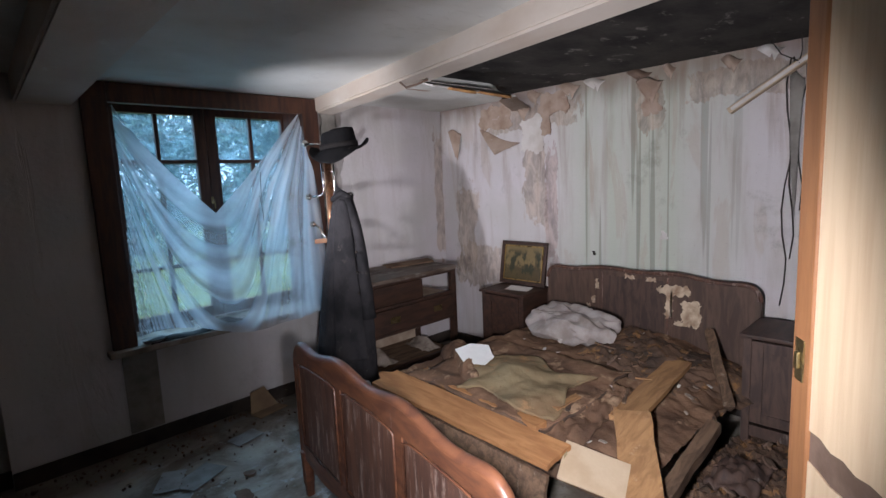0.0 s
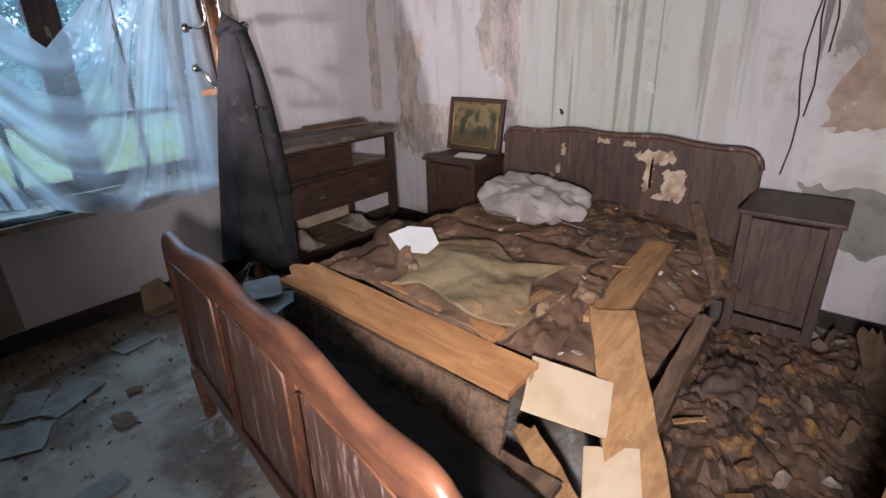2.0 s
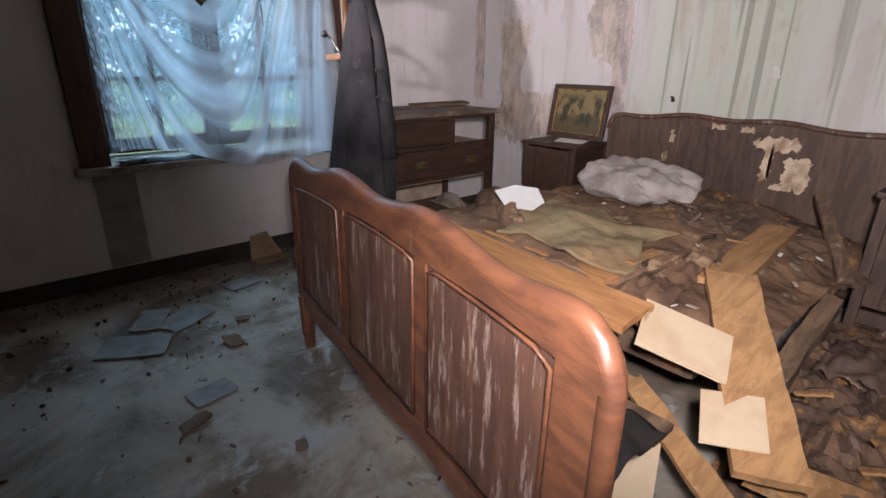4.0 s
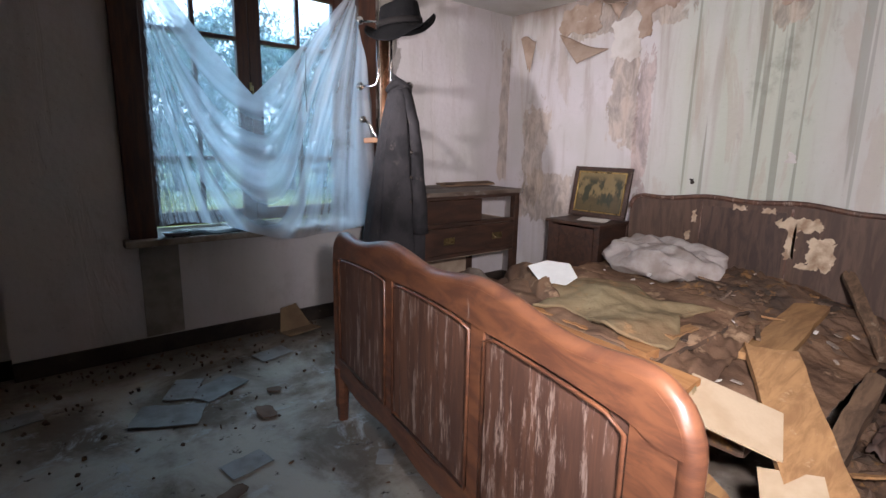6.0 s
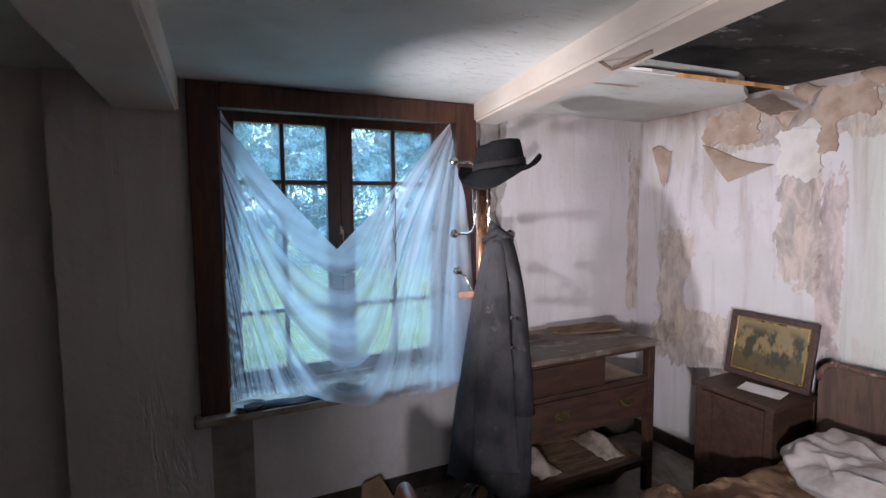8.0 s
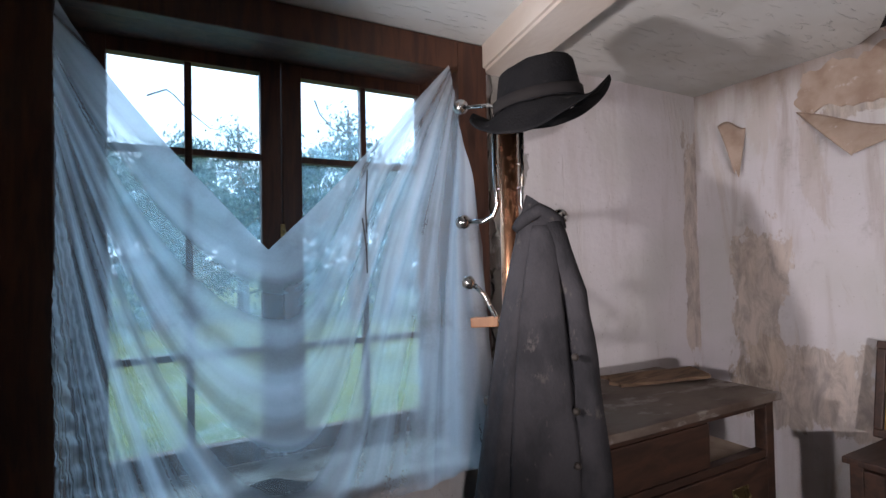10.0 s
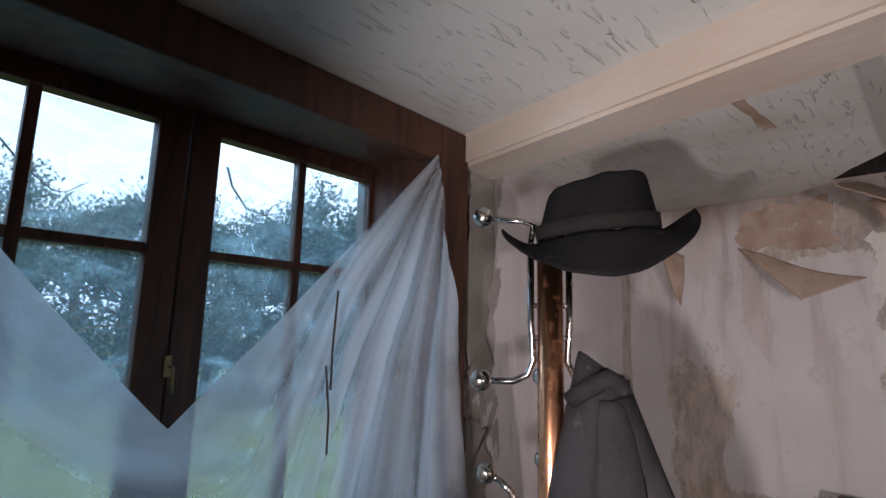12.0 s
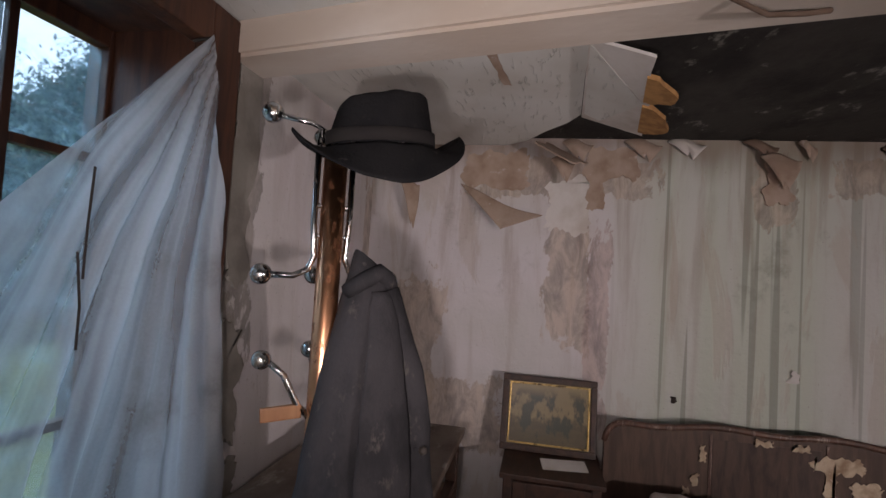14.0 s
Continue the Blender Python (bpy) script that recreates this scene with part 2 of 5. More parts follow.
M["bedding"] = aged("rotten_brown_bedding", (0.26, 0.155, 0.095), (0.10, 0.06, 0.04), (0.40, 0.27, 0.17), 3.4, 70, 0.95, (1, 1, 1), 0.7, 0.1, 0.56)
M["bundle"] = aged("dusty_dark_wrapping", (0.10, 0.085, 0.07), (0.04, 0.034, 0.03), (0.22, 0.19, 0.165), 9, 60, 0.6)
M["rot"] = aged("dark_rot", (0.15, 0.088, 0.054), (0.045, 0.03, 0.022), (0.30, 0.155, 0.055), 6, 60, 0.75, (1, 1, 1), 0.9, 0.4, 0.54)
M["blanket"] = aged("grey_green_blanket", (0.27, 0.215, 0.125), (0.19, 0.125, 0.07), (0.33, 0.2, 0.1), 4, 90, 0.95, (1, 1, 1), 0.5, 0.1, 0.58)
M["pillow"] = aged("stained_pillow", (0.47, 0.425, 0.40), (0.31, 0.26, 0.23), None, 9, 60, 0.9, (1, 1, 1), 0.5)
M["plaster_bits"] = aged("broken_plaster", (0.36, 0.30, 0.25), (0.16, 0.12, 0.09), (0.55, 0.5, 0.46), 12, 60, 0.9)
M["torn_paper"] = aged("torn_brown_paper", (0.44, 0.34, 0.27), (0.30, 0.21, 0.155), (0.55, 0.47, 0.42), 8, 60, 0.85)
M["torn_white"] = aged("torn_white_board", (0.66, 0.63, 0.60), (0.5, 0.45, 0.4), None, 6, 60, 0.8)
M["insulation"] = aged("orange_torn_core", (0.50, 0.27, 0.10), (0.3, 0.15, 0.06), None, 20, 80, 0.9)
M["hat"] = aged("black_felt", (0.014, 0.0135, 0.014), (0.008, 0.008, 0.009), (0.06, 0.052, 0.048), 12, 120, 0.9, (1, 1, 1), 0.5, 0.08, 0.62)
M["coat"] = aged("charcoal_wool", (0.048, 0.045, 0.048), (0.026, 0.025, 0.027), (0.085, 0.075, 0.07), 10, 160, 0.95, (1, 1, 0.6), 0.5, 0.1, 0.60)
M["cream_door"] = aged("cream_door_paper", (0.66, 0.52, 0.35), (0.56, 0.41, 0.26), None, 4, 60, 0.6, (6, 6, 0.4))
M["door_wood"] = wood("orange_door_wood", (0.30, 0.14, 0.058), (0.23, 0.10, 0.04), (0.33, 0.18, 0.09), (1, 1, 0.1), 0.45, 0.8)
M["bare_door"] = aged("torn_door_backing", (0.20, 0.135, 0.10), (0.13, 0.085, 0.06), None, 10, 70, 0.85)
# Black cloth of the hat band, also the painted shade of gap and hem.
M["black"] = aged("black_cloth_and_shade", (0.02, 0.017, 0.015), (0.012, 0.01, 0.01), None, 6, 60, 0.9)
M["wire"] = aged("dark_wire", (0.05, 0.04, 0.035), (0.03, 0.025, 0.02), None, 9, 60, 0.7)
M["stone_dish"] = aged("grey_dish", (0.30, 0.28, 0.25), (0.2, 0.18, 0.16), None, 9, 60, 0.6)


def metal(name, colour, rusty, rough):
    n = Nodes(name, rough, 1.0)
    r = n.step(n.noise(n.scaled(1, 1, 0.6), 28, 7, 0.7), 0.52, 0.62)
    n.colour(n.mix(r, colour, rusty)).gloss(n.math("ADD", n.math("MULTIPLY", r, 0.4), rough))
    return n.mat


M["copper"] = metal("rusty_copper_tube", (0.72, 0.36, 0.20), (0.26, 0.11, 0.06), 0.30)
M["chrome"] = metal("tarnished_chrome", (0.55, 0.55, 0.55), (0.25, 0.19, 0.14), 0.16)
M["brass"] = metal("dull_brass", (0.30, 0.24, 0.12), (0.16, 0.12, 0.06), 0.42)
M["gilt"] = metal("gilt_moulding", (0.42, 0.28, 0.10), (0.12, 0.08, 0.04), 0.4)


def glass_material():
    """Old panes under a dusty, cobwebbed film, tinted blue to paint in the haze outdoors."""
    n = Nodes("hazy_dusty_glass", 0.03, 0, 0.5)
    n.colour((0.93, 0.98, 1.0))
    n.bsdf.inputs["Transmission Weight"].default_value = 1.0
    n.bsdf.inputs["IOR"].default_value = 1.45
    film = n.t.nodes.new("ShaderNodeBsdfTranslucent")
    film.inputs[0].default_value = (0.46, 0.66, 0.74, 1)
    web = n.step(n.noise(n.scaled(1, 1, 2.2), 5, 7, 0.7, 1.6), 0.45, 0.75)
    both = n.t.nodes.new("ShaderNodeMixShader")
    n.link(n.math("ADD", n.math("MULTIPLY", web, 0.20), 0.06), both.inputs[0])
    n.link(n.bsdf.outputs[0], both.inputs[1])
    n.link(film.outputs[0], both.inputs[2])
    n.link(both.outputs[0], n.t.nodes["Material Output"].inputs[0])
    return n.mat


M["glass"] = glass_material()


def curtain_material():
    """Thin net cloth: part of the light goes straight through, less where it is folded double or dirty."""
    n = Nodes("sheer_net_cloth", 0.9, 0, 0.1)
    t = n.t
    dirt = n.step(n.noise(n.scaled(1, 1, 1), 3.2, 6, 0.65), 0.48, 0.78)
    c = n.mix(dirt, (0.60, 0.62, 0.65), (0.36, 0.35, 0.34))
    n.colour(c)
    trans = t.nodes.new("ShaderNodeBsdfTranslucent")
    n.link(c, trans.inputs[0])
    clear = t.nodes.new("ShaderNodeBsdfTransparent")
    a, b = t.nodes.new("ShaderNodeMixShader"), t.nodes.new("ShaderNodeMixShader")
    a.inputs[0].default_value = 0.5
    n.link(n.bsdf.outputs[0], a.inputs[1])
    n.link(trans.outputs[0], a.inputs[2])
    u = t.nodes.new("ShaderNodeUVMap").outputs[0]
    m = t.nodes.new("ShaderNodeMapping")
    m.inputs["Scale"].default_value = (2.3, 0.8, 1)
    n.link(u, m.inputs["Vector"])
    folds = n.step(n.noise(m.outputs[0], 1.0, 3, 0.5, 0.4), 0.32, 0.68)
    fine = n.noise(n.scaled(160, 160, 160), 1, 1)
    through = n.math("SUBTRACT", 0.70, n.math("MULTIPLY", folds, 0.52))
    through = n.math("ADD", through, n.math("MULTIPLY", fine, 0.08))
    n.link(through, b.inputs[0])
    n.link(a.outputs[0], b.inputs[1])
    n.link(clear.outputs[0], b.inputs[2])
    n.link(b.outputs[0], t.nodes["Material Output"].inputs[0])
    return n.mat


M["curtain"] = curtain_material()


def painting_material():
    n = Nodes("landscape_painting", 0.4, 0, 0.5)
    z = n.axis(2)
    sky_tone = n.mix(n.noise(n.scaled(1, 1, 2), 7, 4), (0.26, 0.185, 0.075), (0.15, 0.11, 0.055))
    ground = n.mix(n.noise(n.scaled(1, 1, 3), 11, 5), (0.12, 0.085, 0.035), (0.05, 0.04, 0.02))
    ragged_z = n.math("ADD", z, n.math("MULTIPLY", n.noise(n.scaled(1, 1, 1), 16, 6, 0.7), 0.16))
    c = n.mix(n.step(ragged_z, 0.90, 0.93), ground, sky_tone)
    tree = n.math("MULTIPLY", n.step(n.noise(n.scaled(1, 1, 0.5, (1, 4, 2)), 9, 6, 0.65), 0.50, 0.57), n.step(n.math("MULTIPLY", z, -1.0), -1.0, -0.93))
    c = n.mix(tree, c, (0.035, 0.035, 0.018))
    n.colour(c)
    return n.mat


M["painting"] = painting_material()
M["grass"] = aged("lawn", (0.09, 0.15, 0.035), (0.05, 0.09, 0.02), (0.14, 0.17, 0.05), 0.8, 20, 0.9)
# Leaf green shifted towards blue, so the colour carries the distance haze.
M["leaf"] = aged("hazed_leaves", (0.042, 0.095, 0.095), (0.03, 0.07, 0.075), (0.065, 0.12, 0.11), 1.0, 9, 0.95, spec=0.05)
M["bark"] = aged("bark", (0.09, 0.065, 0.045), (0.05, 0.035, 0.025), None, 6, 40, 0.9)


# ---- mesh helpers ----
def part(name, bm, mat, parent=None, label="", smooth=False):
    me = bpy.data.meshes.new(name)
    bmesh.ops.recalc_face_normals(bm, faces=bm.faces)
    if smooth:
        for f in bm.faces:
            f.smooth = True
    bm.to_mesh(me)
    bm.free()
    me.materials.append(M[mat])
    ob = new(name, me)
    if parent:
        ob.parent = parent
        if not parent.parent and parent.type == "EMPTY":
            ob.matrix_parent_inverse = parent.matrix_basis.inverted()
    if label:
        ob["label"] = label
    return ob


def thing(name, at, label, category, group="", kind=""):
    ob = new(name)
    ob.matrix_basis = pose(*at)
    return tagged(ob, label, category, group, kind)


def box(bm, x0, x1, y0, y1, z0, z1, bevel=0.0, m=None):
    c = Matrix.LocRotScale(((x0 + x1) / 2, (y0 + y1) / 2, (z0 + z1) / 2), None, (abs(x1 - x0), abs(y1 - y0), abs(z1 - z0)))
    made = bmesh.ops.create_cube(bm, size=1, matrix=(m @ c) if m else c)
    if bevel:
        edges = list({e for v in made["verts"] for e in v.link_edges})
        bmesh.ops.bevel(bm, geom=edges, offset=bevel, segments=2, affect="EDGES", profile=0.6)
    return bm


def boxed(*a, **k):
    return box(bmesh.new(), *a, **k)


def tube(bm, pts, r, seg=10, taper=None):
    """A round tube along points."""
    pts = [Vector(p) for p in pts]
    rings = []
    up = Vector((0.31, 0.17, 0.93))
    for i, p in enumerate(pts):
        d = (pts[min(i + 1, len(pts) - 1)] - pts[max(i - 1, 0)]).normalized()
        a = d.cross(up).normalized()
        b = d.cross(a)
        rr = r if taper is None else r + (taper - r) * i / (len(pts) - 1)
        rings.append([bm.verts.new(p + (a * math.cos(2 * math.pi * k / seg) + b * math.sin(2 * math.pi * k / seg)) * rr) for k in range(seg)])
    for q, s in zip(rings, rings[1:]):
        for k in range(seg):
            bm.faces.new((q[k], q[(k + 1) % seg], s[(k + 1) % seg], s[k]))
    bm.faces.new(rings[0])
    bm.faces.new(rings[-1][::-1])
    return bm


def sheet(fn, nu, nv, thick=0.0):
    """A surface fn(u, v) with thickness along its normals."""
    bm = bmesh.new()
    g = [[bm.verts.new(fn(i / nu, j / nv)) for j in range(nv + 1)] for i in range(nu + 1)]
    for i in range(nu):
        for j in range(nv):
            bm.faces.new((g[i][j], g[i + 1][j], g[i + 1][j + 1], g[i][j + 1]))
    uv = bm.loops.layers.uv.new("UVMap")
    place = {v: (i / nu, j / nv) for i, row in enumerate(g) for j, v in enumerate(row)}
    for f in bm.faces:
        for l in f.loops:
            l[uv].uv = place[l.vert]
    if thick:
        bmesh.ops.recalc_face_normals(bm, faces=bm.faces)
        bmesh.ops.solidify(bm, geom=bm.faces[:], thickness=thick)
    return bm


def slab(outline, m, thick):
    """A flat plate with the outline (x, y), its underside at m's plane, raised along m's z."""
    bm = bmesh.new()
    lo = [bm.verts.new(m @ Vector((x, y, 0))) for x, y in outline]
    hi = [bm.verts.new(m @ Vector((x, y, thick))) for x, y in outline]
    bm.faces.new(lo[::-1])
    bm.faces.new(hi)
    n = len(lo)
    for i in range(n):
        bm.faces.new((lo[i], lo[(i + 1) % n], hi[(i + 1) % n], hi[i]))
    return bm


def ragged(w, h, rnd, n=6, amp=0.15):
    """The outline of a torn scrap about w by h: each side wanders in and out."""
    out, deep = [], amp * min(w, h)
    turn = rnd.uniform(0, 60)
    for s in range(4):
        for k in range(n):
            f = k / n
            x, y = ((-0.5 + f, -0.5), (0.5, -0.5 + f), (0.5 - f, 0.5), (-0.5, 0.5 - f))[s]
            ox, oy = ((0, -1), (1, 0), (0, 1), (-1, 0))[s]
            d = deep * (noise.noise(Vector((x * w / min(w, h) * 2, y * h / min(w, h) * 2, turn))) * 0.8 - 0.15) + rnd.uniform(-0.16, 0.16) * deep
            if k == 0:
                d = 0.0
            c = 0.3 * deep if k == 0 else 0.0
            out.append((w * x + ox * d - math.copysign(c, x), h * y + oy * d - math.copysign(c, y)))
    return out


def lump(bm, at, size, rnd, m=None):
    """A broken chunk."""
    made = bmesh.ops.create_icosphere(bm, subdivisions=1, radius=1)
    turn = Euler((rnd.uniform(0, 6), rnd.uniform(0, 6), rnd.uniform(0, 6))).to_matrix()
    for v in made["verts"]:
        p = v.co * rnd.uniform(0.7, 1.15)
        p = turn @ Vector((p.x * size[0], p.y * size[1], p.z * size[2]))
        v.co = Vector(at) + p
    return bm


def fract(p, scale, amp, seed=0.0):
    q = Vector(p) * scale + Vector((seed, seed * 1.7, seed * 0.3))
    return amp * noise.fractal(q, 1.0, 2.1, 4)


# ---- the room ----
WALL = 0.06       # inner face of the window wall (y)
TOP = 2.22        # white ceiling
SOUTH = -3.72     # inner face of the doorway wall
WEST = -4.7


def room():
    bm = bmesh.new()
    nx, ny = 90, 70
    for i in range(nx + 1):
        for j in range(ny + 1):
            x, y = WEST + (0.1 - WEST) * i / nx, SOUTH - 1.7 + (0.45 - SOUTH + 1.7) * j / ny
            bm.verts.new((x, y, fract((x, y, 0), 1.6, 0.006)))
    bm.verts.ensure_lookup_table()
    for i in range(nx):
        for j in range(ny):
            a = i * (ny + 1) + j
            bm.faces.new([bm.verts[k] for k in (a, a + ny + 1, a + ny + 2, a + 1)])
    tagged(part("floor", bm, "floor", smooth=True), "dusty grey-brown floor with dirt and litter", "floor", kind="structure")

    bm = bmesh.new()
    box(bm, -3.36, -2.83, WALL, 0.5, 0, 2.6)
    box(bm, -1.33, 0.0, WALL, 0.5, 0, 2.6)
    box(bm, -2.83, -1.33, WALL, 0.5, 0, 0.61)
    box(bm, -2.83, -1.33, WALL, 0.5, TOP, 2.6)
    box(bm, WEST, -3.36, WALL + 0.06, 0.5, 0, 2.6)
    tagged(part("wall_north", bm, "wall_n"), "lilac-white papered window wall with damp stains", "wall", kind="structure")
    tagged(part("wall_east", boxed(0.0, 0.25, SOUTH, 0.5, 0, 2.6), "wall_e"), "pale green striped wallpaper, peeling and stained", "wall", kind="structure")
    tagged(part("wall_west", boxed(WEST - 0.2, WEST, SOUTH - 1.8, 0.5, 0, 2.6), "wall_s"), "plaster wall in shade, its colour darkened too", "wall", kind="structure")
    bm = bmesh.new()
    box(bm, -2.70, 0.25, SOUTH - 0.15, SOUTH, 0, 2.6)
    box(bm, WEST, -3.72, SOUTH - 0.15, SOUTH, 0, 2.6)
    box(bm, -3.72, -2.70, SOUTH - 0.15, SOUTH, 2.08, 2.6)
    tagged(part("wall_south", bm, "wall_s"), "darkened plaster wall with the doorway", "wall", kind="structure")
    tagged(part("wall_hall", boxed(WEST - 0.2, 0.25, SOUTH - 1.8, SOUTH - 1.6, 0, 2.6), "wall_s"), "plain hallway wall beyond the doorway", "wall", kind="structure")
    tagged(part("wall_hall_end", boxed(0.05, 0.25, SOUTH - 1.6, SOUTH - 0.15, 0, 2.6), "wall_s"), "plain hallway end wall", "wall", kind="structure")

    def edge(y):
        """The middle of the beam over the bed, which parts the two ceilings."""
        return -1.24 + 0.19 * (y - WALL)

    ceiling = slab([(WEST - 0.2, SOUTH - 1.8), (edge(SOUTH), SOUTH - 1.8), (edge(SOUTH), SOUTH), (edge(0.5), 0.5), (WEST - 0.2, 0.5)], pose(0, 0, TOP), 2.6 - TOP)
    tagged(part("ceiling", ceiling, "ceiling"), "white combed plaster ceiling", "ceiling", kind="structure")
    high = slab([(edge(SOUTH), SOUTH - 1.8), (0.25, SOUTH - 1.8), (0.25, 0.5), (edge(0.5), 0.5), (edge(SOUTH), SOUTH)], pose(0, 0, 2.27), 0.33)
    tagged(part("ceiling_boards", high, "bare_ceiling"), "dark boards above the fallen plaster", "ceiling", kind="structure")
    bare = slab([(edge(SOUTH), SOUTH), (0.0, SOUTH), (0.0, -0.45), (edge(-0.8), -0.8)], pose(0, 0, 2.245), 0.023)
    tagged(part("ceiling_bare", bare, "bare_ceiling"), "blackened bare ceiling where the plaster fell", "ceiling", kind="structure")
    out = [(edge(WALL), WALL), (0.0, WALL), (0.0, -0.66), (-0.10, -0.77), (-0.27, -0.86), (-0.40, -0.95), (-0.52, -1.0), (-0.9, -0.985), (edge(-0.97), -0.97)]
    tagged(part("ceiling_plaster_remnant", slab(out, pose(0, 0, 2.205), 0.038), "ceiling"), "remaining white ceiling plaster with a broken edge", "ceiling", kind="structure")

    def beam(name, x_wall, width, low, slope, label):
        o = [(x_wall, WALL), (x_wall + width, WALL), (x_wall + width + slope * (SOUTH - WALL), SOUTH), (x_wall + slope * (SOUTH - WALL), SOUTH)]
        bm = slab(o[::-1], pose(0, 0, low), TOP - low + 0.06)
        bmesh.ops.bevel(bm, geom=[e for e in bm.edges if abs(e.verts[0].co.z - low) < 1e-4 and abs(e.verts[1].co.z - low) < 1e-4], offset=0.012, segments=2, affect="EDGES")
        tagged(part(name, bm, "beam"), label, "beam", kind="structure")

    beam("ceiling_beam", -1.34, 0.18, 2.115, 0.19, "yellowed white-painted ceiling beam")
    beam("ceiling_beam", -3.12, 0.26, 2.07, 0.03, "shaded white-painted ceiling beam")
    bm = bmesh.new()
    box(bm, -3.36, -0.0, WALL - 0.018, WALL, 0.0, 0.095, 0.004)
    box(bm, WEST, -3.36, WALL + 0.04, WALL + 0.06, 0.0, 0.095, 0.004)
    tagged(part("baseboard", bm, "skirting"), "dark rotten skirting board", "baseboard", kind="structure")
    tagged(part("baseboard", boxed(-0.018, -0.0, SOUTH, WALL - 0.02, 0.0, 0.095, bevel=0.004), "skirting"), "dark rotten skirting board", "baseboard", kind="structure")
    tagged(part("wall_patch", boxed(-2.79, -2.60, WALL - 0.004, WALL, 0.1, 0.61), "stain_band"), "grey bare plaster strip under the window", "wall patch", kind="structure")


room()


# ---- window ----
def window():
    w = thing("window_1", (-2.08, 0.2, 0.61), "brown wooden casement window with small panes", "window", kind="structure")
    for a in ((-2.83, -2.70), (-1.46, -1.33)):
        part("window_casing", boxed(a[0], a[1], WALL - 0.035, WALL + 0.02, 0.61, 2.215, bevel=0.006), "frame", w)
    part("window_casing", boxed(-2.70, -1.46, WALL - 0.035, WALL + 0.02, 2.10, 2.215, bevel=0.006), "frame", w)
    for a in ((-2.74, -2.70), (-1.46, -1.42)):
        part("window_lining", boxed(a[0], a[1], WALL + 0.02, 0.42, 0.65, 2.14), "frame", w)
    part("window_lining", boxed(-2.70, -1.46, WALL + 0.02, 0.42, 2.14, 2.18), "frame", w)
    part("window_sill", boxed(-2.86, -1.30, -0.03, 0.40, 0.61, 0.648, bevel=0.008), "sill", w, "dusty worn window sill")
    for x0, x1, g0, g1 in ((-2.70, -2.058, -2.612, -2.131), (-2.054, -1.46, -1.98, -1.475)):
        sash = part("sash", boxed(x0, g0, 0.335, 0.385, 0.66, 2.14, bevel=0.005), "frame", w)
        part("sash_stile", boxed(g1, x1, 0.335, 0.385, 0.66, 2.14, bevel=0.005), "frame", sash)
        part("sash_rail", boxed(g0, g1, 0.337, 0.383, 2.09, 2.14, bevel=0.004), "frame", sash)
        part("sash_rail", boxed(g0, g1, 0.337, 0.383, 0.66, 0.74, bevel=0.004), "frame", sash)
        mid = (g0 + g1) / 2
        rows = (0.74, 1.06, 1.775, 2.09)
        part("glazing_bar", boxed(mid - 0.012, mid + 0.012, 0.342, 0.378, 0.74, 2.09, bevel=0.003), "frame", sash)
        for z in rows[1:-1]:
            part("glazing_bar", boxed(g0, mid - 0.012, 0.342, 0.378, z - 0.012, z + 0.012, bevel=0.003), "frame", sash)
            part("glazing_bar", boxed(mid + 0.012, g1, 0.342, 0.378, z - 0.012, z + 0.012, bevel=0.003), "frame", sash)
        for z0, z1 in zip(rows, rows[1:]):
            for a, b in ((g0, mid - 0.012), (mid + 0.012, g1)):
                p = part("pane", boxed(a, b, 0.358, 0.362, z0 + 0.012, z1 - 0.012), "glass", sash)
                p.visible_shadow = False
    latch = part("latch", boxed(-2.066, -2.048, 0.325, 0.335, 1.475, 1.525, bevel=0.003), "brass", w, "small metal window latch")
    part("latch_handle", tube(bmesh.new(), [(-2.057, 0.318, 1.5), (-2.057, 0.295, 1.5), (-2.057, 0.29, 1.44)], 0.004, 8), "brass", latch, smooth=True)


window()


